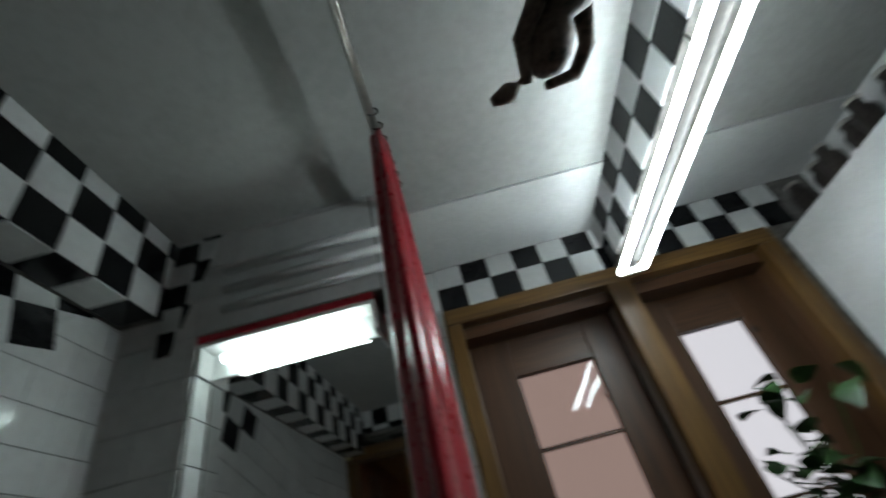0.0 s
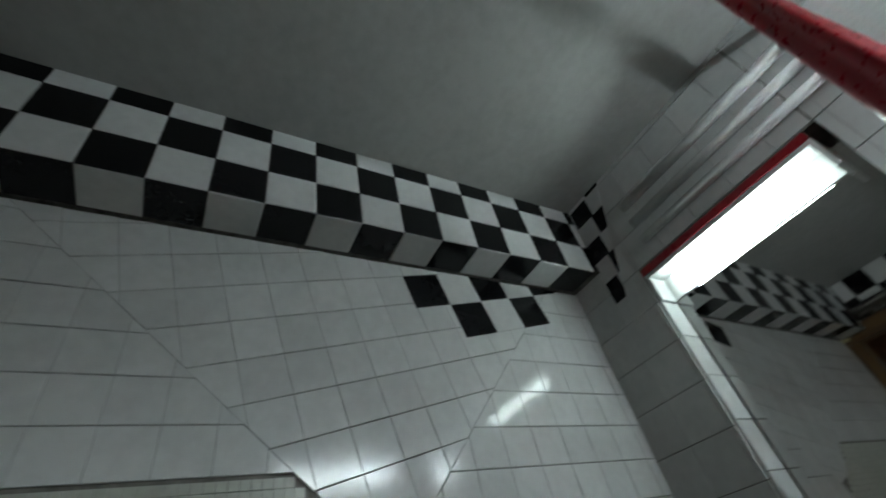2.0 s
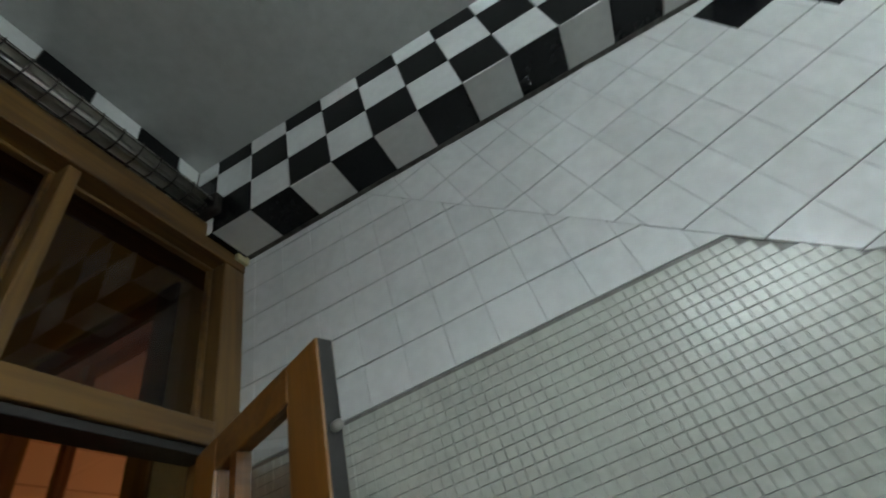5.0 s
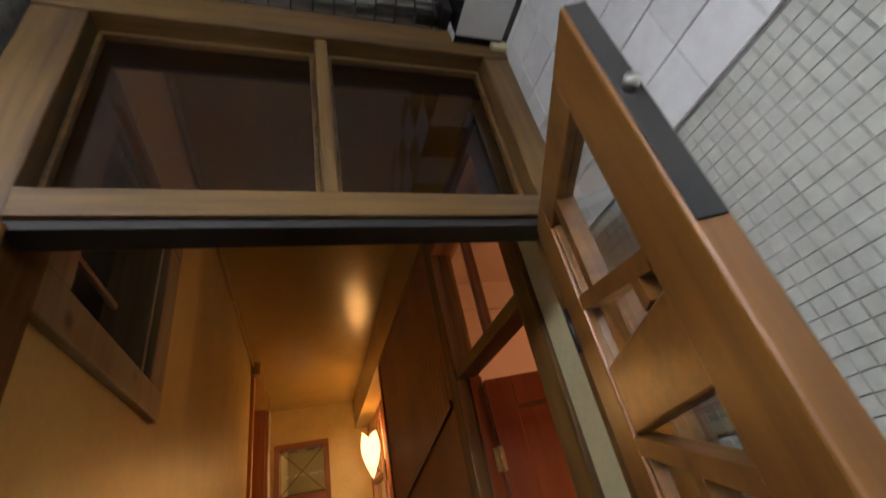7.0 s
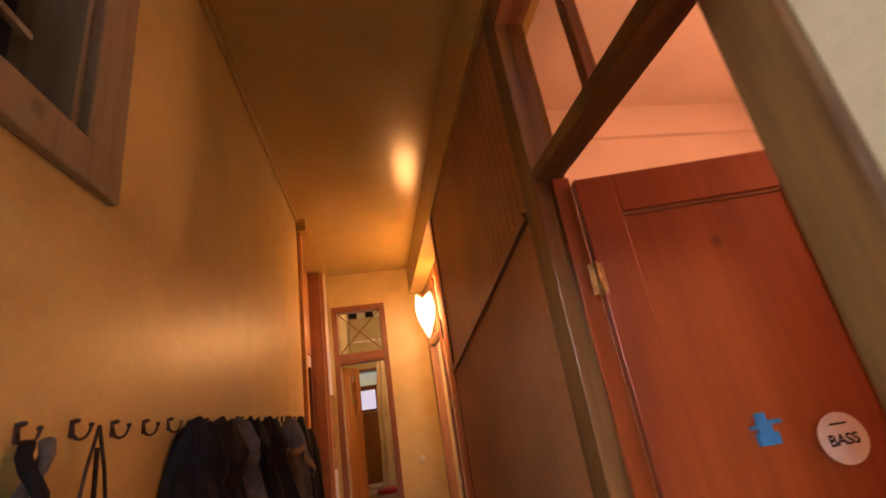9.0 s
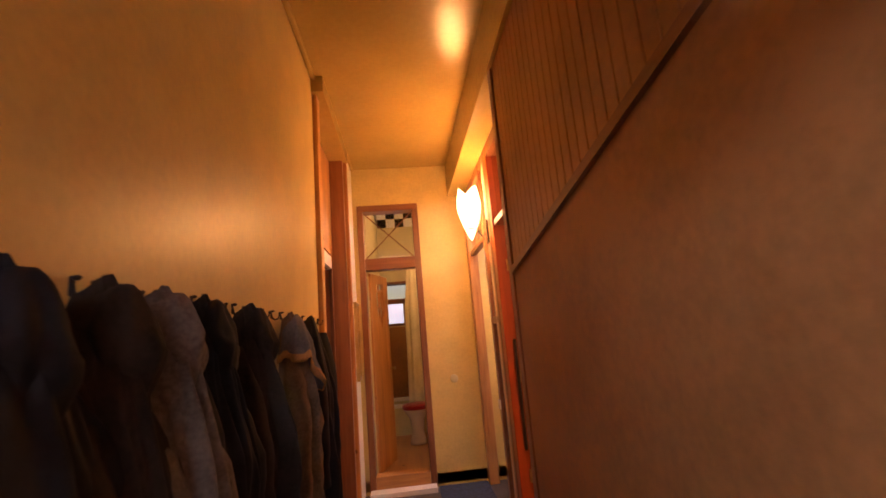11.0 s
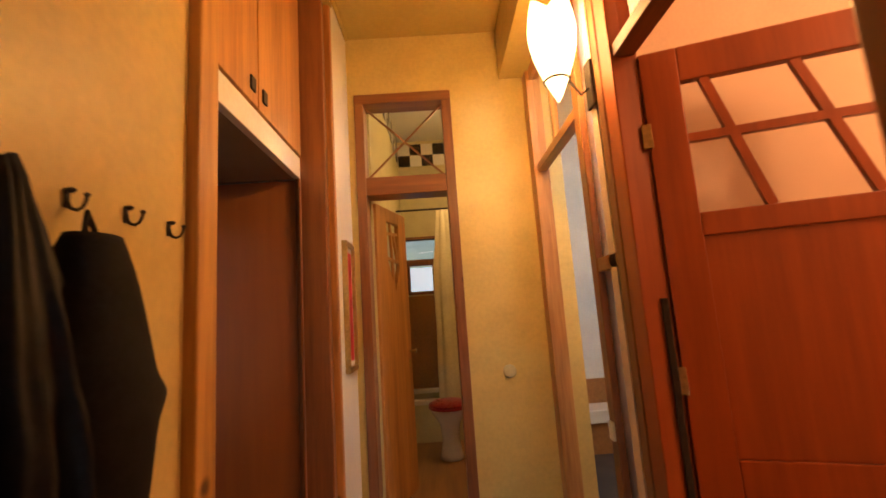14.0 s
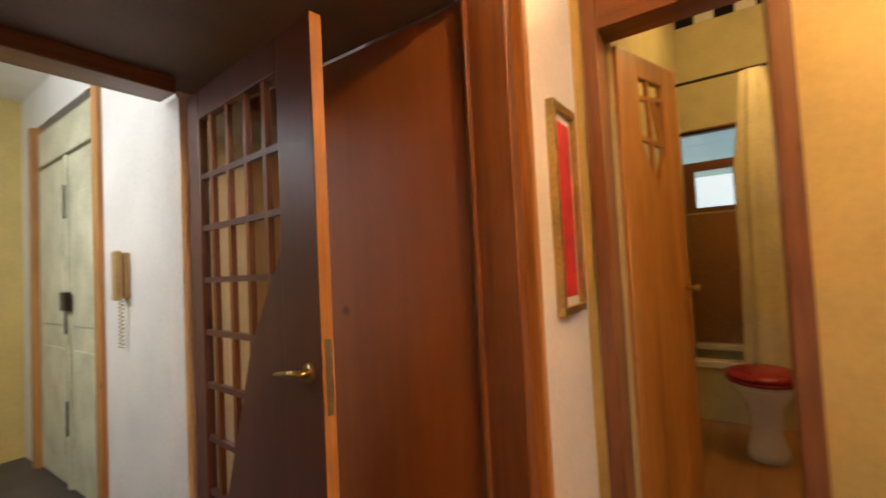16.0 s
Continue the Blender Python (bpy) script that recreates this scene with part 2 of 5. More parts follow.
def mesh_of(name, bm, mat, smooth=False):
    bmesh.ops.recalc_face_normals(bm, faces=bm.faces)
    me = bpy.data.meshes.new(name)
    bm.to_mesh(me)
    bm.free()
    me.materials.append(mat)
    if smooth:
        for p in me.polygons:
            p.use_smooth = True
    return me


def part(name, bm, mat, parent, label="", smooth=False):
    ob = new(name, mesh_of(name, bm, mat, smooth))
    ob.parent = parent
    return tagged(ob, label)


def solid(name, bm, mat, label="", category="", kind="", smooth=False, group=""):
    return tagged(new(name, mesh_of(name, bm, mat, smooth)), label, category, group, kind)


def thing(name, at, label, category, group="", kind="", rz=0.0):
    ob = new(name)
    ob.empty_display_size = 0.1
    ob.matrix_world = pose(*at, 0, 0, rz)
    return tagged(ob, label, category, group, kind)


def pane(name, bm, mat, parent):
    ob = part(name, bm, mat, parent)
    ob.visible_shadow = False
    return ob

# ---- large structure ----
FLOOR, KC, CC = -0.05, 3.185, 3.33   # floor, kitchen ceiling, corridor ceiling
S = 0.15                             # side of a checker tile

floor_kitchen = solid("floor_kitchen", boxes((-2.6, 0.95, -2.5, 1.07, FLOOR - 0.1, FLOOR)), KITCHEN_FLOOR, "grey tiled kitchen floor", "floor", "structure")
floor_corridor = solid("floor_corridor", boxes((-0.42, 1.0, 1.07, 6.58, FLOOR - 0.1, FLOOR)), FLOOR_DARK, "dark lino corridor floor", "floor", "structure")
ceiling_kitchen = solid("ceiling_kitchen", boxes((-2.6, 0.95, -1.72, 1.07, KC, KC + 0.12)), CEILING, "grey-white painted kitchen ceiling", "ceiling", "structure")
# White colour here stands in for window light on the ceiling.
solid("ceiling_window_bay", boxes((-2.6, 0.95, -2.6, -1.72, KC - 0.012, KC + 0.12)), WHITE_PAINT, "ceiling strip painted white to look window-lit", "ceiling", "structure")
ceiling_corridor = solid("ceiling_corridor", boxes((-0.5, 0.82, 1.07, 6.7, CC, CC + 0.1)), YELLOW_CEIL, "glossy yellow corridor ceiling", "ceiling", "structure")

wall_kitchen_east = solid("wall_kitchen_east", boxes((0.80, 0.94, -2.4, 1.07, FLOOR, KC)), GROUT_PALE, "kitchen wall with white tiles and small mosaic", "wall", "structure")
wall_kitchen_west = solid("wall_kitchen_west", boxes((-2.75, -2.6, -2.6, 1.07, FLOOR, KC)), WHITE_PAINT, "white kitchen wall", "wall", "structure")
wall_kitchen_north = solid("wall_kitchen_north", boxes((-2.6, -0.36, 0.975, 1.07, FLOOR, KC), (-0.36, 0.80, 0.985, 1.07, 2.865, KC + 0.1)), GROUT, "kitchen wall above and beside the glazed door", "wall", "structure")
WY = -2.25
wall_kitchen_south = solid("wall_kitchen_south", boxes((-2.6, -2.19, WY - 0.35, WY, FLOOR, KC), (-0.42, 0.95, WY - 0.35, WY, FLOOR, KC), (-2.19, -0.42, WY - 0.35, WY, 2.89, KC), (-2.19, -0.42, WY - 0.35, WY, FLOOR, 0.9)), GROUT, "kitchen wall round the window", "wall", "structure")
MY = -1.55
pillar = solid("wall_mirror_pillar", boxes((0.47, 0.80, WY, MY, FLOOR, KC), (-0.36, -0.25, WY, MY, FLOOR, KC), (-0.25, 0.47, WY, MY, 2.69, KC), (-0.25, 0.47, WY, MY - 0.10, FLOOR, 2.69), (-0.25, 0.47, MY - 0.10, MY, FLOOR, 1.3)), GROUT_PALE, "white tiled pier with a mirror niche", "wall", "structure")

# corridor shell
wall_corridor_west = solid("wall_corridor_west", boxes((-0.40, -0.305, 1.07, 1.25, FLOOR, CC), (-0.40, -0.305, 1.25, 1.83, FLOOR, 2.18), (-0.40, -0.305, 1.25, 1.83, 2.74, CC), (-0.40, -0.305, 1.83, 4.772, FLOOR, CC)), YELLOW_WALL, "ochre yellow glossy plaster wall with a high window", "wall", "structure")
wall_corridor_west_end = solid("wall_corridor_west_end", boxes((-0.42, -0.243, 6.09, 6.58, FLOOR, CC)), HALL_WALL, "short cream wall beside the bathroom door", "wall", "structure")
wall_corridor_north = solid("wall_corridor_north", boxes((-0.5, -0.197, 6.58, 6.70, FLOOR, CC), (0.47, 1.2, 6.58, 6.70, FLOOR, CC), (-0.197, 0.47, 6.58, 6.70, 2.90, CC)), YELLOW_WALL, "ochre yellow wall with the bathroom door", "wall", "structure")
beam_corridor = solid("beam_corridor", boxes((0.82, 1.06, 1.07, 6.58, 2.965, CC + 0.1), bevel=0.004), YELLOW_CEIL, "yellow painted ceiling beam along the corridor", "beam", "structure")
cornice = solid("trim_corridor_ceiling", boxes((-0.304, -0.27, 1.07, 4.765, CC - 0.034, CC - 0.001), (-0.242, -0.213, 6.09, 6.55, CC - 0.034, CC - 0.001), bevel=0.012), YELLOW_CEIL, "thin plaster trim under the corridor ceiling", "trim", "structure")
wall_behind_panel = solid("wall_corridor_east", boxes((0.86, 0.96, 2.20, 4.20, FLOOR, 2.965), (1.06, 1.2, 1.07, 6.58, 2.965, CC)), PINK_WALL, "corridor partition behind brown boarding", "wall", "structure")

# side rooms, bathroom and hall shells
solid("wall_red_room", boxes((0.94, 3.1, 0.85, 0.95, FLOOR, 3.3), (0.96, 3.1, 3.2, 3.3, FLOOR, 3.3), (3.1, 3.2, 0.85, 3.3, FLOOR, 3.3)), PINK_WALL, "pink lit plaster walls of a side room", "wall", "structure")
solid("ceiling_red_room", boxes((1.06, 3.2, 0.85, 3.3, 3.25, 3.35)), PINK_WALL, "pink ceiling of a side room", "ceiling", "structure")
solid("trim_red_room", boxes((0.97, 3.09, 3.165, 3.2, 3.0, 3.06), (3.065, 3.1, 0.95, 3.165, 3.0, 3.06)), PINK_WALL, "plaster picture rail in the side room", "trim", "structure")
solid("floor_red_room", boxes((1.0, 3.2, 0.85, 5.6, FLOOR - 0.1, FLOOR)), FLOOR_WOOD, "wooden floor of the side rooms", "floor", "structure")
solid("wall_second_room", boxes((1.0, 3.1, 5.40, 5.46, FLOOR, 3.3), (3.1, 3.2, 3.3, 5.5, FLOOR, 3.3)), PINK_WALL, "cream walls of the second room", "wall", "structure")
solid("ceiling_second_room", boxes((1.06, 3.2, 3.3, 5.5, 3.25, 3.35)), PINK_WALL, "cream ceiling of the second room", "ceiling", "structure")
solid("wall_pantry", boxes((2.0, 2.1, 5.46, 8.5, 0.60, 3.3), (1.2, 2.0, 8.4, 8.5, 0.60, 3.3)), WHITE_PAINT, "white tiled upper wall of a small room", "wall", "structure")
solid("wall_pantry_dado", boxes((1.99, 2.1, 5.46, 8.4, FLOOR, 0.60), (1.2, 1.99, 8.39, 8.5, FLOOR, 0.60)), BOARD, "brown dado of a small room", "wall", "structure")
solid("ceiling_pantry", boxes((1.06, 2.1, 5.46, 8.5, 3.25, 3.35)), WHITE_PAINT, "white ceiling of a small room", "ceiling", "structure")
solid("floor_pantry", boxes((1.0, 2.1, 5.46, 8.5, FLOOR - 0.1, FLOOR)), FLOOR_DARK, "dark floor of a small room", "floor", "structure")
BF = 0.08
solid("floor_bathroom", boxes((-0.9, 1.2, 6.58, 9.3, BF - 0.1, BF)), FLOOR_WOOD, "warm brown bathroom floor", "floor", "structure")
solid("wall_bathroom", boxes((-0.9, 1.1, 6.70, 6.72, 2.92, 3.62), (-0.22, -0.12, 6.722, 9.199, BF, 3.62), (1.1, 1.2, 6.70, 9.3, BF, 3.62), (-0.9, -0.25, 9.2, 9.3, BF, 3.62), (0.62, 1.1, 9.2, 9.3, BF, 3.62), (-0.25, 0.62, 9.2, 9.3, BF, 1.62), (-0.25, 0.62, 9.2, 9.3, 2.35, 3.62)), CREAM, "cream tiled bathroom walls", "wall", "structure")
solid("ceiling_bathroom", boxes((-1.0, 1.2, 6.70, 9.3, 3.62, 3.72)), WHITE_PAINT, "white bathroom ceiling", "ceiling", "structure")
HY = 5.72
solid("wall_hall_north", boxes((-2.70, -1.80, HY, HY + 0.12, FLOOR, 2.75), (-4.4, -4.12, HY, HY + 0.12, FLOOR, 2.75), (-4.12, -2.70, HY, HY + 0.12, 2.45, 2.75)), HALL_WALL, "white glossy entrance hall wall", "wall", "structure")
solid("wall_hall_west", boxes((-4.5, -4.4, 3.2, HY + 0.12, FLOOR, 2.75)), YELLOW_WALL, "yellowish entrance hall wall", "wall", "structure")
solid("wall_hall_south", boxes((-4.5, -1.85, 3.1, 3.2, FLOOR, 2.75)), HALL_WALL, "white entrance hall wall", "wall", "structure")
solid("ceiling_hall", boxes((-4.5, -1.85, 3.1, HY + 0.12, 2.75, 2.85)), HALL_WALL, "white hall ceiling", "ceiling", "structure")
solid("floor_hall", boxes((-4.5, -0.42, 3.1, 6.2, FLOOR - 0.1, FLOOR)), FLOOR_DARK, "dark hall floor", "floor", "structure")
solid("wall_passage_door", boxes((-1.80, -1.68, 3.2, 4.80, FLOOR, 2.75), (-1.80, -1.68, 4.80, HY, 2.14, 2.75), (-1.80, -1.68, HY + 0.12, 6.1, FLOOR, 2.75)), HALL_WALL, "wall with the glazed hall door", "wall", "structure")
solid("wall_passage_south", boxes((-1.68, -0.402, 4.774, 4.84, FLOOR, CC)), HALL_WALL, "passage wall", "wall", "structure")
passage_panel = solid("wall_passage_north", boxes((-1.68, -0.42, 6.0, 6.08, FLOOR, 2.13)), PLY, "red-brown plywood side of the passage", "wall", "structure")
solid("wall_bathroom_back", boxes((-1.80, -0.42, 6.08, 6.2, FLOOR, CC)), HALL_WALL, "plain closing wall", "wall", "structure")

# ---- kitchen tiles ----
def tile_mesh(name, mat, side=S, thick=0.006, lip=0.0022):
    bm, h = bmesh.new(), side / 2 - 0.001
    rings = [[bm.verts.new((sx * r, sy * r, z)) for sx, sy in ((-1, -1), (1, -1), (1, 1), (-1, 1))] for r, z in ((h, 0), (h, thick - lip), (h - lip, thick))]
    for a, b in zip(rings, rings[1:]):
        for k in range(4):
            bm.faces.new((a[k], a[(k + 1) % 4], b[(k + 1) % 4], b[k]))
    bm.faces.new(rings[-1])
    return mesh_of(name, bm, mat)


TILES = [tile_mesh("black_tile", TILE_BLACK), tile_mesh("white_tile", TILE_WHITE)]


def lay(parent, origin, u, v, cols, rows, first=0, last_row=1.0, last_col=1.0, jitter=0.0015):
    """Checker tiles from origin along u and v; the last row or column may be cut to a fraction."""
    u, v = Vector(u).normalized(), Vector(v).normalized()
    n = u.cross(v)
    for j in range(rows):
        for i in range(cols):
            cu, cv = (last_col if i == cols - 1 else 1), (last_row if j == rows - 1 else 1)
            white = (i + j + first) % 2
            ob = new("white_tile" if white else "black_tile", TILES[white])
            at = Vector(origin) + u * S * (i + cu / 2) + v * S * (j + cv / 2) + n * random.uniform(0, jitter)
            rot = Matrix((u, v, n)).transposed().to_4x4()
            tilt = Euler((random.gauss(0, 0.006), random.gauss(0, 0.006), random.gauss(0, 0.004))).to_matrix().to_4x4()
            ob.matrix_world = Matrix.Translation(at) @ rot @ tilt @ Matrix.Diagonal((cu, cv, 1, 1))
            ob.parent = parent


beam_east = solid("beam_kitchen_east", boxes((0.635, 0.80, -1.55, 0.985, 2.809, KC)), GROUT, "ceiling beam clad in black and white checker tiles", "beam", "structure")
lay(beam_east, (0.635, 0.893, 2.803), (0, -1, 0), (0, 0, 1), 17, 3, 0, last_row=0.54, last_col=0.25)
lay(beam_east, (0.629, -1.507, 2.809), (0, 1, 0), (1, 0, 0), 16, 1, 0)
lay(beam_east, (0.629, 0.893, 2.809), (0, 1, 0), (1, 0, 0), 1, 1, 0, last_col=0.55)
lay(beam_east, (0.635, 0.983, 2.803), (0, -1, 0), (0, 0, 1), 1, 3, 1, last_row=0.54, last_col=0.6)
lay(wall_kitchen_north, (-0.36, 0.985, 2.885), (1, 0, 0), (0, 0, 1), 7, 2, 0, last_col=0.55)
lay(wall_kitchen_south, (-0.42, WY, 2.89), (-1, 0, 0), (0, 0, 1), 13, 2, 0, last_row=0.86)
strip = solid("beam_kitchen_west", boxes((-1.53, -1.356, -2.25, 0.975, 2.883, KC)), GROUT, "narrow ceiling beam with checker tiles", "beam", "structure")
lay(strip, (-1.356, -2.25, 2.883), (0, 1, 0), (0, 0, 1), 21, 2, 0)


def clip(poly, a, b):
    """Keeps the part of a polygon on the left of the line from a to b."""
    side = lambda p: (b[0] - a[0]) * (p[1] - a[1]) - (b[1] - a[1]) * (p[0] - a[0])
    out = []
    for p, q in zip(poly, poly[1:] + poly[:1]):
        sp, sq = side(p), side(q)
        if sp >= 0:
            out.append(p)
        if (sp >= 0) != (sq >= 0):
            k = sp / (sp - sq)
            out.append((p[0] + (q[0] - p[0]) * k, p[1] + (q[1] - p[1]) * k))
    return out


def slab(poly, to, thick, mat, name, parent, gap=(0.0003, 0.0013), angle=0.0):
    """One tile cut to a polygon, shrunk by tight upright and open level joints, with a chamfered face; to() maps (u, v, height) into the room."""
    if len(poly) < 3:
        return
    area = sum(p[0] * q[1] - q[0] * p[1] for p, q in zip(poly, poly[1:] + poly[:1])) / 2
    if abs(area) < 2e-4:
        return
    c = (sum(p[0] for p in poly) / len(poly), sum(p[1] for p in poly) / len(poly))
    ca, sa = math.cos(angle), math.sin(angle)
    turned = [((p[0] - c[0]) * ca + (p[1] - c[1]) * sa, -(p[0] - c[0]) * sa + (p[1] - c[1]) * ca) for p in poly]
    wide = [max(max(p[k] for p in turned) - min(p[k] for p in turned), 0.012) for k in (0, 1)]
    bm = bmesh.new()
    rings = []
    for lip, h in ((0, 0.0), (0, thick - 0.0014), (0.0014, thick)):
        f, g = (1 - 2 * (gap[k] + lip) / wide[k] for k in (0, 1))
        rings.append([bm.verts.new(to(c[0] + p[0] * f * ca - p[1] * g * sa, c[1] + p[0] * f * sa + p[1] * g * ca, h)) for p in turned])
    n = len(poly)
    for a, b in zip(rings, rings[1:]):
        for k in range(n):
            bm.faces.new((a[k], a[(k + 1) % n], b[(k + 1) % n], b[k]))
    bm.faces.new(rings[-1])
    part(name, bm, mat, parent)


def field(region, origin, angle, side, to, mat, parent, name="white_tile", blacks=(), thick=0.006):
    """Square tiles on a turned grid, cut to a convex region given anticlockwise in (u, v)."""
    c, s = math.cos(angle), math.sin(angle)
    us = [(p[0] - origin[0]) * c + (p[1] - origin[1]) * s for p in region]
    vs = [-(p[0] - origin[0]) * s + (p[1] - origin[1]) * c for p in region]
    for i in range(math.floor(min(us) / side), math.ceil(max(us) / side)):
        for j in range(math.floor(min(vs) / side), math.ceil(max(vs) / side)):
            poly = [(origin[0] + (a * c - b * s) * side, origin[1] + (a * s + b * c) * side) for a, b in ((i, j), (i + 1, j), (i + 1, j + 1), (i, j + 1))]
            for a, b in zip(region, region[1:] + region[:1]):
                poly = clip(poly, a, b)
            k = (i, j) in blacks
            slab(poly, to, thick + random.uniform(0, 0.0012), TILE_BLACK if k else mat, "black_tile" if k else name, parent, angle=angle)


east = lambda u, v, h: (0.80 - h, -u, v)   # u runs away from the door, v up
BOT = 2.803
field([(-0.985, 2.108), (0.298, 2.108), (-0.43, BOT), (-0.985, BOT)], (-0.427, 2.108), 0.0, 0.111, east, TILE_WHITE, wall_kitchen_east)
field([(0.298, 2.108), (0.45, 1.965), (0.56, 1.93), (1.36, BOT), (-0.43, BOT)], (0.664, 2.753), radians(14), 0.118, east, TILE_WHITE, wall_kitchen_east)
field([(0.56, 1.93), (0.50, 1.60), (1.545, 1.60), (1.545, BOT), (1.36, BOT)], (0.907, 2.206), 0.0, 0.118, east, TILE_WHITE, wall_kitchen_east)


def checker_patch():
    """Crooked black tiles let into the wall under the beam, each a few millimetres proud."""
    a = radians(14)
    for i, j in ((0, 0), (2, 0), (4, 0), (1, -1), (3, -1), (1, 0), (3, 0), (2, -1)):
        poly = [(0.66 + ((i + p) * math.cos(a) * 0.147 - (j + q - 1) * math.sin(a) * 0.14), 2.615 + ((i + p) * math.sin(a) * 0.147 + (j + q) * math.cos(a) * 0.14) - 0.0) for p, q in ((0, 0), (1, 0), (1, 1), (0, 1))]
        poly = clip(poly, (2, BOT), (-2, BOT))
        poly = clip(poly, (1.545, 0), (1.545, 5))
        dark = (i + j) % 2 == 0
        slab(poly, lambda u, v, h: east(u, v, h + 0.0035), 0.006, TILE_BLACK if dark else TILE_WHITE, "black_tile" if dark else "white_tile", wall_kitchen_east, angle=a)


checker_patch()


def mosaic():
    """The small tiles under the white ones, joined in one sheet."""
    verts, faces = [], []
    side = 0.0232
    for i in range(-43, 26):
        for j in range(60):
            u0, v1 = i * side, 2.100 - j * side
            edge = 2.108 if u0 < 0.29 else 2.108 - (u0 - 0.29) * 0.95
            if v1 > edge:
                continue
            gu, gv, t = 0.0002, 0.0003, 0.004 + 0.0007 * random.random()
            k = len(verts)
            u1, v0 = u0 + side, v1 - side
            verts += [east(u, v, 0) for u, v in ((u0 + gu, v0 + gv), (u1 - gu, v0 + gv), (u1 - gu, v1 - gv), (u0 + gu, v1 - gv))]
            gu, gv = gu + 0.0006, gv + 0.0006
            verts += [east(u, v, t) for u, v in ((u0 + gu, v0 + gv), (u1 - gu, v0 + gv), (u1 - gu, v1 - gv), (u0 + gu, v1 - gv))]
            faces += [(k + a, k + (a + 1) % 4, k + 4 + (a + 1) % 4, k + 4 + a) for a in range(4)] + [(k + 4, k + 5, k + 6, k + 7)]
    me = bpy.data.meshes.new("mosaic_sheet")
    me.from_pydata(verts, [], faces)
    me.materials.append(MOSAIC)
    ob = new("mosaic_sheet", me)
    ob.parent = wall_kitchen_east
    tagged(ob, "small grey-green square mosaic tiles", kind="stuff")


mosaic()
# white tiles of the mirror pier and of the kitchen's back wall beside the window
south = lambda y: (lambda u, v, h: (-u, y + h, v))
for reg in ([(-0.80, 1.6), (-0.475, 1.6), (-0.475, KC), (-0.80, KC)], [(-0.475, 2.695), (0.245, 2.695), (0.245, KC), (-0.475, KC)], [(0.25, 1.6), (0.36, 1.6), (0.36, KC), (0.25, KC)]):
    field(reg, (-0.80, 2.695), 0.0, 0.155, south(MY), TILE_WHITE, pillar)
field([(0.42, 1.6), (0.36, 1.6), (0.36, KC - 0.02), (0.42, KC - 0.02)][::-1], (0.36, 2.6), 0.0, 0.155, south(WY), TILE_WHITE, wall_kitchen_south)
for reg, y in (([(-0.10, 1.6), (0.0, 1.6), (0.0, 2.69), (-0.10, 2.69)], 0.47),):
    field(reg, (0.0, 2.69), 0.0, 0.15, lambda u, v, h: (0.47 - h, MY + u, v), TILE_WHITE, pillar)
for i in range(3):
    for j in range(6):
        u0, v0, q = -0.645 + i * 0.105, 2.64 + j * 0.105, 0.105
        poly = [(u0 + x * q + 0.012 * (j - 2), v0 + y * q) for x, y in ((0, 0), (1, 0), (1, 1), (0, 1))]
        for a, b in (((-0.632, 5), (-0.632, 0)), ((-0.57, 2.66), (-0.42, KC)), ((2, KC - 0.002), (-2, KC - 0.002))):
            poly = clip(poly, a, b)
        dark = (i + j) % 2 == 0
        slab(poly, lambda u, v, h: (-u, MY + 0.007 + h, v), 0.005, TILE_BLACK if dark else TILE_WHITE, "black_tile" if dark else "white_tile", pillar)

# ---- kitchen things ----
door_frame = thing("door_frame_kitchen", (0, 0.98, FLOOR), "honey wood door frame with a two-pane glazed transom", "door frame", kind="structure")


def local(ob, bm):
    """Moves a mesh drawn in the room's coordinates into its thing's own."""
    bmesh.ops.transform(bm, matrix=ob.matrix_world.inverted(), verts=bm.verts)
    return bm


def piece(name, ob, mat, *rows, bevel=0.004, label="", smooth=False):
    return part(name, local(ob, boxes(*rows, bevel=bevel)), mat, ob, label, smooth)


y0, y1 = 0.917, 1.07
piece("post", door_frame, OLD_V, (-0.36, -0.25, y0, y1, FLOOR, 2.75))
piece("post", door_frame, OLD_V, (0.712, 0.80, y0, 0.99, FLOOR, 2.75))
piece("lining", door_frame, CREAM, (0.788, 0.799, 0.991, 1.069, FLOOR, 2.86), bevel=0.002, label="cream painted lining board")
piece("head", door_frame, OLD_H, (-0.36, 0.80, y0 - 0.004, y1, 2.75, 2.862))
piece("transom_bar", door_frame, OLD_H, (-0.25, 0.712, y0 - 0.006, 0.995, 2.155, 2.215))
# Black strip paints the shadow under the transom bar.
piece("transom_shade_strip", door_frame, DARK, (-0.25, 0.712, y0 + 0.006, 0.985, 2.135, 2.155), bevel=0.002)
piece("mullion", door_frame, OLD_V, (0.236, 0.268, y0 + 0.005, y1 - 0.05, 2.215, 2.75))
for x0, x1 in ((-0.25, 0.236), (0.268, 0.712)):
    # Tinted glass added to keep kitchen light off the corridor ceiling.
    part("pane", local(door_frame, boxes((x0, x1, 0.985, 0.989, 2.215, 2.75))), DIMMED, door_frame, "pane tinted to look dim and hold back kitchen light")
    for bead in ((x0, x1, 0.965, 0.984, 2.215, 2.227), (x0, x1, 0.965, 0.984, 2.738, 2.75), (x0, x0 + 0.012, 0.965, 0.984, 2.227, 2.738), (x1 - 0.012, x1, 0.965, 0.984, 2.227, 2.738)):
        piece("glazing_bead", door_frame, OLD_H, bead, bevel=0.003)
piece("corner_plaster", door_frame, CREAM, (0.745, 0.80, y0 - 0.02, y0 - 0.004, 2.78, 2.85), label="cream filler patch")


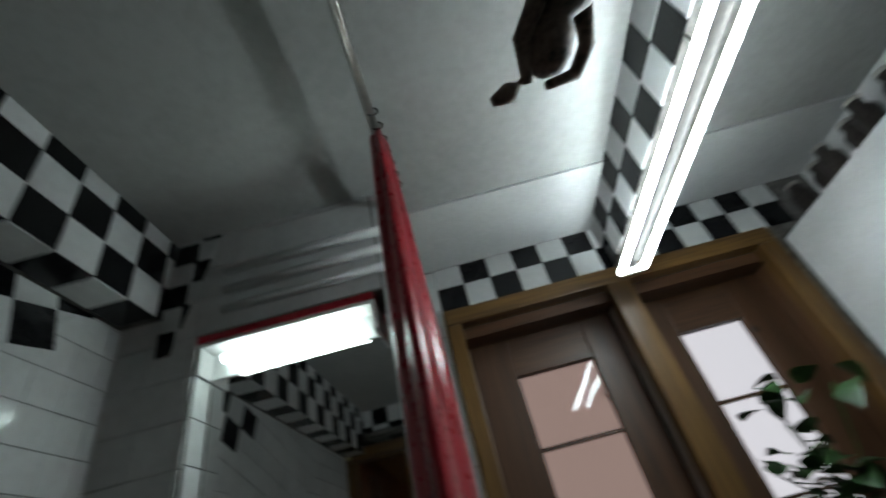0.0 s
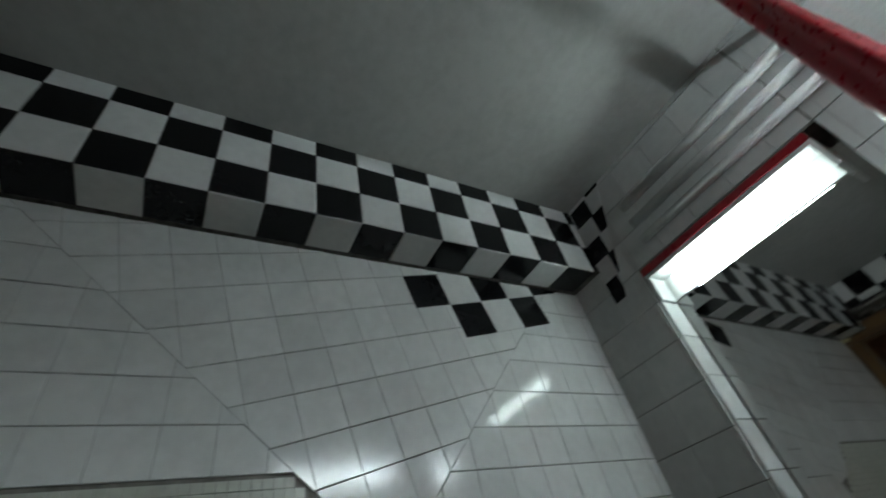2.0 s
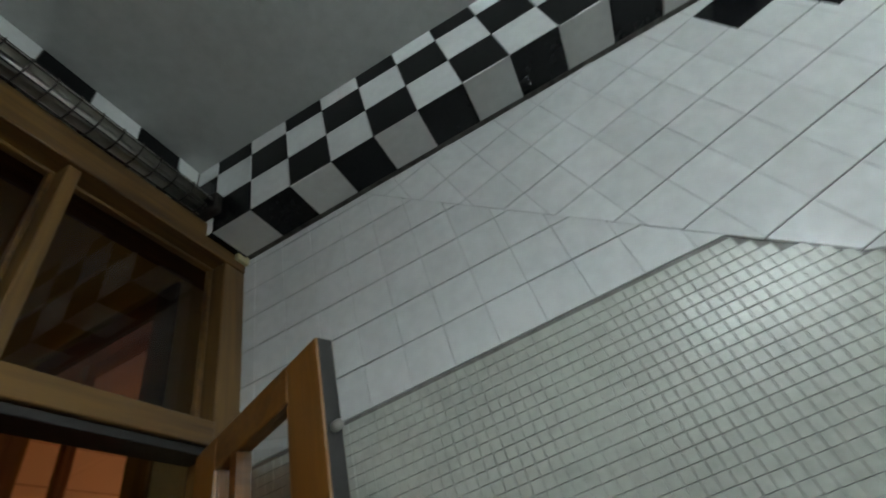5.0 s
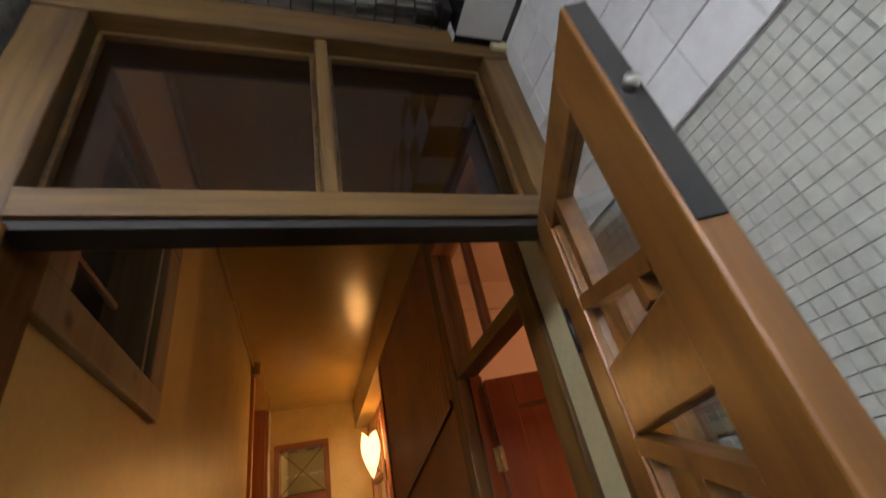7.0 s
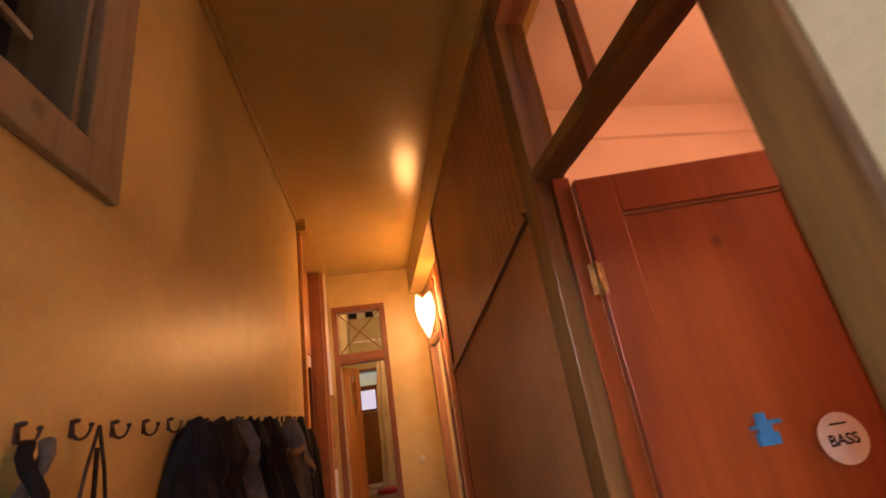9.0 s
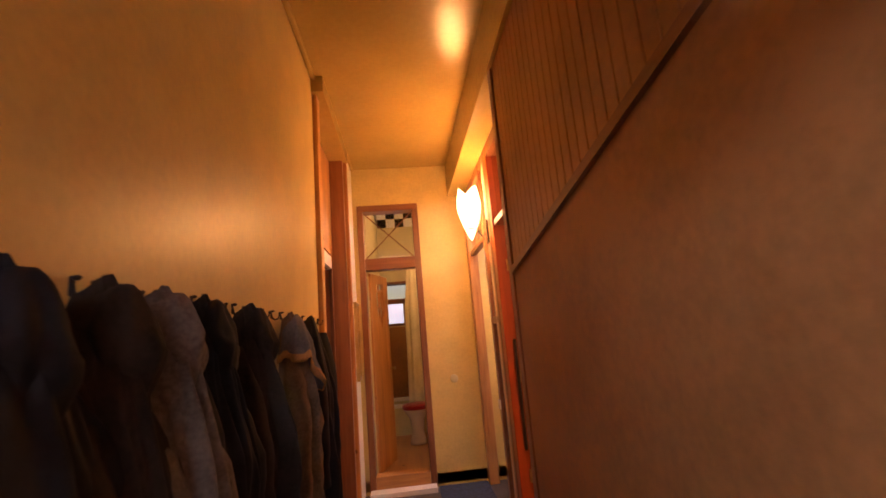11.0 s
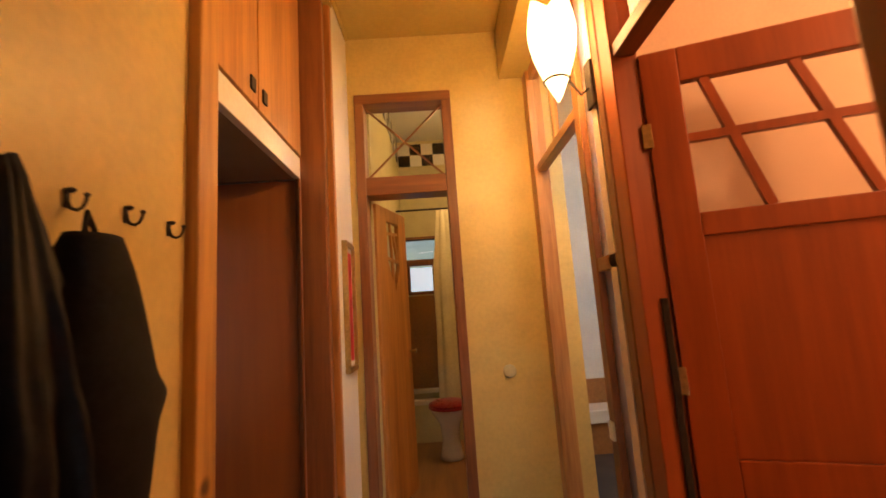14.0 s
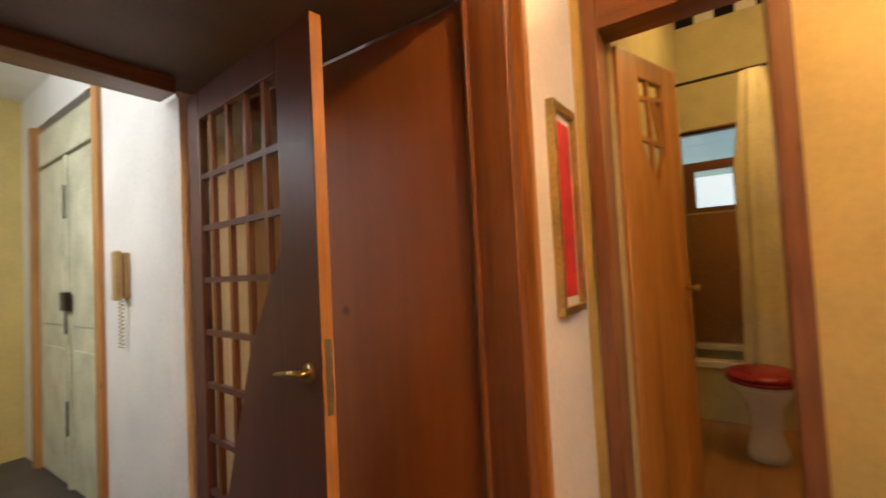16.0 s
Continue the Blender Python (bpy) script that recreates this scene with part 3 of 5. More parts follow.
def kitchen_leaf(hinge, angle, flip):
    """A half-width glazed leaf: stiles, rails, slanting bars, a lock rail and a solid lower panel."""
    ob = thing("door_leaf", (hinge[0], hinge[1], FLOOR), "open honey wood kitchen door leaf with glazed upper half", "door", "kitchen door leaves", rz=angle)
    w, h, d, s = 0.505, 2.19, 0.036, flip
    P = lambda name, mat, x0, x1, z0, z1, yy=d / 2, bv=0.004: part(name, boxes((min(s * x0, s * x1), max(s * x0, s * x1), -yy, yy, z0, z1), bevel=bv), mat, ob)
    P("stile", LEAF_V, 0, 0.105, 0.02, h)
    P("stile", LEAF_V, w - 0.105, w, 0.02, h)
    P("top_rail", LEAF_H, 0.105, w - 0.105, h - 0.075, h)
    P("lock_rail", LEAF_H, 0.105, w - 0.105, 1.735, 1.84, 0.014)
    P("bottom_rail", LEAF_H, 0.105, w - 0.105, 0.02, 0.22)
    P("lower_panel", LEAF_V, 0.105, w - 0.105, 0.22, 0.98, 0.011, 0)
    P("middle_rail", LEAF_H, 0.105, w - 0.105, 0.98, 1.06)
    inner = (0.105, w - 0.105)
    for q in (((inner[0], 1.955), (inner[1], 1.875)), ((0.19, 1.93), (0.19, h - 0.075)), ((0.35, 1.84), (0.345, 1.885)), ((inner[0], 1.722), (inner[1], 1.655)), ((0.285, 1.06), (0.27, 1.69)), ((inner[0], 1.40), (inner[1], 1.46))):
        part("glazing_bar", bar(bmesh.new(), (s * q[0][0], 0, q[0][1]), (s * q[1][0], 0, q[1][1]), 0.034, 0.026, (0, 1, 0)), LEAF_H, ob)
    for x, z0, z1 in ((0.111, 1.955, h - 0.075), (w - 0.111, 1.86, h - 0.075), (0.111, 1.06, 1.735), (w - 0.111, 1.06, 1.735)):
        P("glazing_bead", LEAF_V, x - 0.006, x + 0.006, z0, z1, 0.013, 0.003)
    for z0, z1 in ((1.06, 1.735), (1.84, h - 0.075)):
        pane("pane", boxes((min(s * inner[0], s * inner[1]), max(s * inner[0], s * inner[1]), -0.002, 0.002, z0, z1)), GLASS, ob)
    P("edge_strip", DARK, w, w + 0.003, h - 0.34, h - 0.004, d / 2 - 0.004, 0.001)
    part("latch", tube(bmesh.new(), [(s * (w + 0.002), 0, h - 0.17), (s * (w + 0.016), 0, h - 0.17)], 0.009), STEEL, ob, "steel roller latch", True)
    for z in (0.25, 1.1, 1.9):
        part("hinge", tube(bmesh.new(), [(0, -0.02 * s, z), (0, -0.02 * s, z + 0.09)], 0.006), IRON, ob, "", True)
    return ob


kitchen_leaf((0.708, 0.935), 68.5, -1)
kitchen_leaf((-0.25, 0.925), -118.0, 1)

# infrared heater over the door
heater = thing("infrared_heater", (0.23, 0.90, 2.95), "black infrared tube heater with a wire guard above the door", "heater")
hz0, hz1 = 2.887, 2.938
hy, hz = 0.905, 2.918
trough = bmesh.new()
arc = [radians(a) for a in range(-60, 181, 20)]
rows = [[trough.verts.new((x, hy + r * math.cos(a), hz + r * math.sin(a))) for a in arc for r in (0.036, 0.0335)] for x in (-0.13, 0.60)]
for k in range(0, len(arc) * 2 - 2, 2):
    for p, q in ((0, 2), (3, 1)):
        trough.faces.new((rows[0][k + p], rows[0][k + q], rows[1][k + q], rows[1][k + p]))
for k in (0, len(arc) * 2 - 2):
    trough.faces.new((rows[0][k], rows[1][k], rows[1][k + 1], rows[0][k + 1]))
part("reflector", local(heater, trough), STEEL, heater, "bright curved reflector", True)
piece("hood", heater, IRON, (-0.13, 0.60, hy - 0.02, 0.982, hz + 0.037, hz + 0.042), bevel=0.002)
piece("back_rail", heater, IRON, (-0.13, 0.60, 0.955, 0.982, hz - 0.05, hz - 0.036), bevel=0.002)
for x0, x1 in ((-0.195, -0.13), (0.60, 0.655)):
    piece("end_cap", heater, IRON, (x0, x1, hy - 0.046, hy + 0.052, hz - 0.044, hz + 0.046), bevel=0.008)
piece("cable_gland", heater, IRON, (-0.175, -0.15, hy - 0.012, hy + 0.012, hz - 0.062, hz - 0.044))
part("heating_tube", local(heater, tube(bmesh.new(), [(-0.13, hy, hz), (0.60, hy, hz)], 0.012, 14)), STEEL, heater, "shiny quartz heating tube", True)
for i in range(13):
    x = -0.105 + i * 0.057
    part("guard_wire", local(heater, tube(bmesh.new(), [(x, hy + 0.041 * math.cos(a), hz + 0.041 * math.sin(a)) for a in [radians(q) for q in range(-200, -30, 20)]], 0.0024, 6)), IRON, heater)
for a in (-170, -120, -70):
    part("guard_rod", local(heater, tube(bmesh.new(), [(-0.13, hy + 0.043 * math.cos(radians(a)), hz + 0.043 * math.sin(radians(a))), (0.60, hy + 0.043 * math.cos(radians(a)), hz + 0.043 * math.sin(radians(a)))], 0.0022, 6)), IRON, heater)
for x in (0.05, 0.47):
    piece("wall_bracket", heater, IRON, (x, x + 0.025, hy + 0.034, 0.982, hz - 0.012, hz + 0.012), bevel=0.002)

# fluorescent fixture under the western beam
fix = thing("fluorescent_fixture", (-1.33, -1.2, 2.9), "twin fluorescent ceiling fixture with two lit tubes", "lamp")
piece("channel", fix, IRON, (-1.358, -1.302, -2.01, -0.66, 2.737, 2.775), bevel=0.004)
for yy in (-1.75, -0.95):
    part("hanger", local(fix, tube(bmesh.new(), [(-1.36, yy, 2.77), (-1.36, yy, 2.884)], 0.006)), STEEL, fix, "", True)
for x in (-1.276, -1.384):
    part("tube", local(fix, tube(bmesh.new(), [(x, -1.986, 2.72), (x, -0.684, 2.72)], 0.013, 14)), TUBE, fix, "lit white tube", True)
    for yy in (-1.996, -0.674):
        piece("tube_holder", fix, WHITE_PAINT, (min(x, -1.33), max(x, -1.33), yy - 0.008, yy + 0.008, 2.705, 2.75), bevel=0.003)

# mirror niche with its lamp
mirror = thing("wall_mirror", (0.11, MY - 0.09, 1.9), "large unframed mirror in a tiled niche", "mirror")
piece("mirror_glass", mirror, MIRROR, (-0.246, 0.455, MY - 0.098, MY - 0.092, 1.302, 2.685), bevel=0.001)
mlamp = thing("mirror_lamp", (0.13, MY - 0.02, 2.60), "white metal mirror lamp with a lit fluorescent tube", "lamp")
piece("housing", mlamp, WHITE_PAINT, (-0.21, 0.468, MY - 0.085, MY + 0.005, 2.64, 2.662), bevel=0.003)
piece("red_edge", mlamp, RED_PLASTIC, (-0.21, 0.468, MY + 0.005, MY + 0.012, 2.655, 2.684), bevel=0.002, label="dull red front strip")
# Plate added only to hide the tube's reflection in the mirror.
piece("back_plate", mlamp, WHITE_PAINT, (-0.205, 0.465, MY - 0.091, MY - 0.086, 2.545, 2.66), bevel=0.001)
piece("end_plate", mlamp, WHITE_PAINT, (-0.21, -0.195, MY - 0.085, MY + 0.004, 2.535, 2.64), bevel=0.002)
piece("end_plate", mlamp, WHITE_PAINT, (0.452, 0.467, MY - 0.085, MY + 0.004, 2.535, 2.64), bevel=0.002)
part("tube", local(mlamp, tube(bmesh.new(), [(-0.14, MY - 0.03, 2.59), (0.38, MY - 0.03, 2.59)], 0.018, 14)), TUBE_SMALL, mlamp, "lit greenish white tube", True)
for z in (2.775, 2.865, 2.955):
    rail = thing("wall_rail", (0.05, MY, z), "white painted rail across the pier", "rail", "rails over the mirror")
    part("rod", tube(bmesh.new(), [(-0.40, 0.022, 0), (0.33, 0.022, 0)], 0.019, 14), WHITE_PAINT, rail, "", True)
    part("hook", tube(bmesh.new(), [(-0.39, 0.022, 0), (-0.42, 0.03, -0.012), (-0.425, 0.045, -0.03)], 0.013), IRON, rail, "dark hook end", True)

# curtain rod and bundled red curtain
rod = thing("curtain_rod", (-0.395, -1.0, 3.08), "steel curtain rod below the ceiling", "rod")
part("pole", tube(bmesh.new(), [(0.02, -0.545, 0), (-0.02, 1.5, 0)], 0.016, 14), STEEL, rod, "", True)
for yy in (0.55, 1.4):
    part("bracket", tube(bmesh.new(), [(0, yy, 0.01), (0, yy, KC - 3.08)], 0.006), STEEL, rod, "", True)
for k in range(7):
    yy = -0.06 - 0.06 * k
    part("ring", tube(bmesh.new(), [(0.019 * math.cos(a), yy, 0.019 * math.sin(a) - 0.006) for a in [q * math.pi / 6 for q in range(13)]], 0.003, 6), IRON, rod)


def gathered_curtain(name, at, top, bottom, folds, depth, wide, mat, label, flare=1.0):
    """A curtain pulled together: a loop of folds that widens towards its hem."""
    ob = thing(name, at, label, "curtain")
    bm, seg, rings = bmesh.new(), folds * 8, []
    for k in range(17):
        z = top + (bottom - top) * k / 16
        grow = 0.55 + (0.45 * min(1, k / 5)) + (flare - 1) * k / 16
        ring = []
        for i in range(seg):
            a = 2 * math.pi * i / seg
            ripple = 1 + 0.20 * math.sin(folds * a + 0.10 * k) + 0.07 * noise.noise((math.cos(a) * 2, math.sin(a) * 2, z * 2.2))
            ring.append(bm.verts.new((math.cos(a) * wide * grow * ripple, math.sin(a) * depth * grow * ripple, z)))
        rings.append(ring)
    for a, b in zip(rings, rings[1:]):
        for k in range(seg):
            bm.faces.new((a[k], a[(k + 1) % seg], b[(k + 1) % seg], b[k]))
    bm.faces.new(rings[0])
    part("cloth", bm, mat, ob, "", True)
    return ob


gathered_curtain("red_curtain", (-0.385, -1.19, 0.3), 2.765, 0.0, 4, 0.115, 0.05, RED_PLASTIC, "shiny red plastic curtain gathered on its rod", 1.15)

# window
win = thing("window_kitchen", (-1.3, WY, 0.9), "double wooden box window with two lights and evening behind", "window", kind="structure")
for r in ((-0.50, -0.42, WY - 0.05, WY + 0.03, 0.9, 2.80), (-2.19, -2.10, WY - 0.05, WY + 0.03, 0.9, 2.80), (-1.40, -1.28, WY - 0.05, WY + 0.034, 0.9, 2.80)):
    piece("frame_post", win, OLD_V, r, bevel=0.006)
piece("frame_head", win, OLD_H, (-2.19, -0.42, WY - 0.05, WY + 0.03, 2.80, 2.89), bevel=0.006)
piece("frame_sill", win, OLD_H, (-2.19, -0.42, WY - 0.05, WY + 0.08, 0.86, 0.9), bevel=0.006)
for r in ((-0.50, -0.44, WY - 0.30, WY - 0.05, 0.9, 2.80), (-2.19, -2.13, WY - 0.30, WY - 0.05, 0.9, 2.80)):
    piece("reveal_post", win, WINDOW_V, r, bevel=0.003)
# Middle post is white to imitate skylight; the other reveals stay dark wood.
piece("reveal_post", win, WHITE_PAINT, (-1.38, -1.30, WY - 0.30, WY - 0.05, 0.9, 2.74), bevel=0.003, label="middle reveal painted white to look skylit")
piece("reveal_head", win, WINDOW_H, (-2.13, -0.50, WY - 0.30, WY - 0.05, 2.74, 2.80), bevel=0.003)
yg = WY - 0.22
for x0, x1, px0, px1 in ((-1.30, -0.50, -1.12, -0.715), (-2.13, -1.38, -1.93, -1.585)):
    piece("sash_stile", win, WINDOW_V, (x0, px0, yg - 0.03, yg + 0.03, 0.9, 2.74))
    piece("sash_stile", win, WINDOW_V, (px1, x1, yg - 0.03, yg + 0.03, 0.9, 2.74))
    piece("sash_rail", win, WINDOW_H, (px0, px1, yg - 0.03, yg + 0.03, 2.53, 2.74))
    piece("sash_rail", win, WINDOW_H, (px0, px1, yg - 0.03, yg + 0.03, 0.9, 1.1))
    for z in (2.165, 1.75):
        piece("glazing_bar", win, WINDOW_H, (px0, px1, yg - 0.012, yg + 0.012, z - 0.009, z + 0.009), bevel=0.002)
    pane("pane", local(win, boxes((px0, px1, yg - 0.003, yg + 0.001, 1.1, 2.53))), GLASS, win)
# Facade board glows by itself in place of evening light.
solid("backdrop_facade", boxes((-3.6, 4.0, -8.1, -8.0, -3, 9.0)), PINK_GLOW, "glowing pink board for the evening facade across the yard", "backdrop", "structure")
solid("backdrop_sky", boxes((-14, -3.6, -8.6, -8.5, -3, 14), (-3.6, 6, -8.6, -8.5, 9.0, 14)), SKY_GLOW, "pale evening sky", "backdrop", "structure")


def leafy(name, at, label, count, spread, size, seed):
    """A pot plant: thin stems and separate folded leaves."""
    rng = random.Random(seed)
    ob = thing(name, at, label, "plant")
    part("pot", lathe(bmesh.new(), [(0.06, 0), (0.085, 0.13), (0.09, 0.15), (0.08, 0.15), (0.07, 0.12)], 20), BRASS, ob, "brown clay pot", True)
    tops = []
    for k in range(9):
        a, r = rng.uniform(0, 6.28), rng.uniform(0.3, 1) * spread
        pts = [(0, 0, 0.12), (math.cos(a) * r * 0.4, math.sin(a) * r * 0.4, 0.3 + 0.2 * rng.random()), (math.cos(a) * r, math.sin(a) * r, 0.42 + 0.38 * rng.random())]
        part("stem", tube(bmesh.new(), pts, 0.004, 6), LEAF, ob)
        tops += pts[1:]
    for k in range(count):
        p = Vector(rng.choice(tops)) + Vector((rng.gauss(0, 0.04), rng.gauss(0, 0.04), rng.gauss(0, 0.04)))
        bm, n = bmesh.new(), 6
        rows = []
        for i in range(n + 1):
            t = i / n
            w = size * 0.45 * math.sin(math.pi * t ** 0.7)
            rows.append([bm.verts.new((x * w, t * size, 0.3 * abs(x) * w - 0.4 * size * t * t)) for x in (-1, 0, 1)])
        for a, b in zip(rows, rows[1:]):
            for i in range(2):
                bm.faces.new((a[i], a[i + 1], b[i + 1], b[i]))
        bmesh.ops.transform(bm, matrix=Matrix.Translation(p) @ Euler((rng.uniform(-0.6, 0.9), rng.uniform(-0.5, 0.5), rng.uniform(0, 6.28))).to_matrix().to_4x4(), verts=bm.verts)
        part("leaf", bm, LEAF, ob, "", True)
    return ob


plant = leafy("pot_plant", (-1.66, -2.05, 1.30), "leafy green pot plant before the window", 60, 0.22, 0.10, 4)
shelf = thing("plant_shelf", (-1.75, -2.1, 1.27), "narrow wooden shelf before the window carrying a plant", "shelf")
piece("board", shelf, OLD_H, (-2.18, -1.41, -2.21, -1.92, 1.27, 1.298))
piece("bracket", shelf, IRON, (-2.16, -2.14, -2.22, -1.95, 1.24, 1.27), bevel=0.002)
twig = thing("bare_shrub", (-1.6, -3.6, 0.2), "bare dry shrub outside the window", "shrub")
rng = random.Random(3)
for k in range(26):
    p = Vector((rng.uniform(-0.12, 0.12), 0, 2.2 + 0.1 * rng.random()))
    q = p + Vector((rng.uniform(-0.3, 0.25), rng.uniform(-0.1, 0.1), rng.uniform(0.1, 0.45)))
    part("twig", tube(bmesh.new(), [p, (p + q) / 2 + Vector((0.02, 0, 0.02)), q], [0.006, 0.004, 0.002], 5), TWIG, twig)
part("stem", tube(bmesh.new(), [(0, 0, 0), (0.02, 0, 1.2), (0, 0, 2.25)], [0.02, 0.014, 0.008], 8), TWIG, twig)
solid("ground", boxes((-60, 60, -80, -2.6, -0.3, 0.2)), FLOOR_DARK, "dark yard ground outside", "ground", "structure")

# hanging figure: one plain mesh
doll = bmesh.new()
lathe(doll, [(0.01, -0.05), (0.05, -0.03), (0.064, 0.02), (0.058, 0.07), (0.04, 0.10), (0.075, 0.14), (0.095, 0.24), (0.08, 0.33), (0.03, 0.38)], 16)
tube(doll, [(0.06, 0, 0.15), (0.13, 0.02, 0.07), (0.12, 0.02, -0.01), (0.03, 0.0, -0.06)], [0.026, 0.022, 0.018, 0.012], 10)
tube(doll, [(-0.06, 0, 0.15), (-0.08, 0.0, 0.02), (-0.03, 0.0, -0.07)], [0.026, 0.022, 0.013], 10)
tube(doll, [(-0.02, 0, -0.02), (-0.06, 0, -0.085)], 0.006, 8)
tube(doll, [(-0.055, 0, -0.08), (-0.075, 0, -0.105), (-0.115, 0, -0.135)], [0.008, 0.028, 0.013], 10)
tube(doll, [(0.04, 0, 0.34), (0.10, 0.02, 0.46)], [0.04, 0.022], 10)
tube(doll, [(-0.04, 0, 0.34), (-0.03, 0.03, 0.47)], [0.04, 0.022], 10)
axis = Vector((-0.14, 0.22, 0.16)).to_track_quat("Z", "Y").to_matrix().to_4x4()
spoon = axis @ Vector((-0.09, 0, -0.115))
bmesh.ops.transform(doll, matrix=Matrix.Translation(Vector((-0.70, -0.76, 2.56)) - spoon) @ axis @ Matrix.Diagonal((0.86, 0.86, 0.86, 1)), verts=doll.verts)
hang = Vector((-0.70, -0.76, 2.56)) - spoon + axis @ Vector((0, 0, 0.2))
tube(doll, [hang, (hang.x, hang.y, KC)], 0.002, 6)
figure = solid("hanging_figure", doll, material("brown_carved_wood", (0.12, 0.085, 0.065), 0.5, var=0.5, scale=14), "small brown carved figure holding a spoon, hung from the ceiling", "figurine", smooth=True)

cab = thing("wall_cupboard", (-2.4, -1.9, 2.0), "white painted wall cupboard beside the window", "cupboard")
piece("body", cab, WHITE_PAINT, (-2.6, -2.24, WY + 0.005, -1.35, 1.5, 2.80), bevel=0.006)
piece("door", cab, WHITE_PAINT, (-2.239, -2.222, WY + 0.03, -1.37, 1.53, 2.78), bevel=0.004)
for k in range(6):
    jar = thing("jar", (-2.36 - 0.05 * (k % 2), -2.1 + 0.13 * k, 2.80), "dark glass jar on top of the cupboard", "jar", "jars on the cupboard")
    part("body", lathe(bmesh.new(), [(0.045, 0), (0.05, 0.02), (0.05, 0.14), (0.03, 0.17), (0.03, 0.2)], 16), IRON, jar, "", True)
    part("lid", lathe(bmesh.new(), [(0.034, 0.2), (0.034, 0.22), (0.01, 0.225)], 16), STEEL, jar, "", True)

door_pier = solid("wall_kitchen_door_pier", boxes((-1.10, -0.385, 0.885, 0.974, FLOOR, 3.03)), GROUT_PALE, "white tiled pier beside the kitchen door", "wall", "structure")
field([(-1.10, 1.6), (-0.385, 1.6), (-0.385, 3.03), (-1.10, 3.03)], (-0.385, 2.86), 0.0, 0.30, lambda u, v, h: (u, 0.885 - h, v), TILE_WHITE, door_pier)
solid("trim_door_pier", boxes((-1.11, -0.375, 0.865, 0.974, 3.03, 3.10), bevel=0.012), CREAM, "cream painted moulding on top of the pier", "trim", "structure")

# ---- corridor things ----
cw = thing("window_corridor", (-0.28, 1.54, 2.46), "high window with a pale wooden frame onto darkness", "window", kind="structure")
a0, a1, b0, b1 = 1.09, 1.965, 2.10, 2.83
for r in ((a0, a1, b0, b0 + 0.10), (a0, a1, b1 - 0.10, b1)):
    piece("casing", cw, PALE_WOOD, (-0.306, -0.278, r[0], r[1], r[2], r[3]), bevel=0.006)
for r in ((a0, a0 + 0.14), (a1 - 0.14, a1)):
    piece("casing", cw, PALE_WOOD, (-0.306, -0.279, r[0], r[1], b0 + 0.10, b1 - 0.10), bevel=0.006)
for r in ((1.23, 1.83, 2.18, 2.20), (1.23, 1.83, 2.71, 2.73)):
    piece("lining", cw, PALE_WOOD, (-0.46, -0.306, *r), bevel=0.003)
for r in ((1.23, 1.25), (1.81, 1.83)):
    piece("lining", cw, PALE_WOOD, (-0.46, -0.306, *r, 2.20, 2.71), bevel=0.003)
piece("glazing_bar", cw, PALE_WOOD, (-0.43, -0.41, 1.25, 1.81, 2.455, 2.475), bevel=0.003)
pane("pane", local(cw, boxes((-0.424, -0.42, 1.25, 1.81, 2.20, 2.71))), GLASS, cw)
# Closed box in black: the unlit depth behind the pane is painted.
solid("wall_light_shaft", boxes((-1.4, -1.3, 0.9, 2.5, 1.2, 3.6), (-1.3, -0.5, 0.9, 1.0, 1.2, 3.6), (-1.3, -0.5, 2.4, 2.5, 1.2, 3.6), (-1.4, -0.5, 0.9, 2.5, 3.6, 3.7), (-1.4, -0.5, 0.9, 2.5, 1.1, 1.2)), DARK, "black-painted light shaft standing in for darkness behind the corridor window", "wall", "structure")

# wooden screen along the eastern side: first doorway
X = 0.84
scr = thing("door_frame_red_room", (X, 1.7, FLOOR), "dark wooden door frame with glazed transom", "door frame", kind="structure")
piece("post", scr, OLD_V, (X, X + 0.12, 2.13, 2.24, FLOOR, 2.96), bevel=0.006)
piece("post", scr, OLD_V, (X - 0.01, X + 0.11, 1.275, 1.375, FLOOR, 2.96), bevel=0.006)
piece("cream_board", scr, CREAM, (X + 0.004, X + 0.10, 1.072, 1.275, FLOOR, 2.96), bevel=0.003, label="cream painted upright board")
piece("head", scr, BROWN_Y, (X, X + 0.12, 1.375, 2.13, 2.84, 2.96))
piece("transom_bar", scr, OLD_Y, (X + 0.01, X + 0.10, 1.375, 2.13, 2.17, 2.22))
piece("mullion", scr, BROWN_V, (X + 0.03, X + 0.07, 1.74, 1.775, 2.22, 2.84))
pane("pane", local(scr, boxes((X + 0.048, X + 0.052, 1.375, 1.74, 2.22, 2.84))), GLASS, scr)
pane("pane", local(scr, boxes((X + 0.048, X + 0.052, 1.775, 2.13, 2.22, 2.84))), GLASS, scr)
piece("stop", scr, RED_V, (X + 0.06, X + 0.12, 2.115, 2.13, FLOOR, 2.17), bevel=0.002)

red = thing("panel_door", (0.955, 2.095, FLOOR), "orange-red stained wooden panel door standing open", "door", rz=-10.5)
w, h, d = 0.74, 2.19, 0.02
P = lambda name, ob, mat, x0, x1, z0, z1, yy, bv=0.004, lab="": part(name, boxes((x0, x1, -yy, yy, z0, z1), bevel=bv), mat, ob, lab)
P("stile", red, RED_V, 0, 0.12, 0.01, h, d)
P("stile", red, RED_V, w - 0.12, w, 0.01, h, d)
P("top_rail", red, RED_V, 0.12, w - 0.12, h - 0.13, h, d)
P("middle_rail", red, RED_V, 0.12, w - 0.12, 0.80, 0.95, d)
P("bottom_rail", red, RED_V, 0.12, w - 0.12, 0.01, 0.22, d)
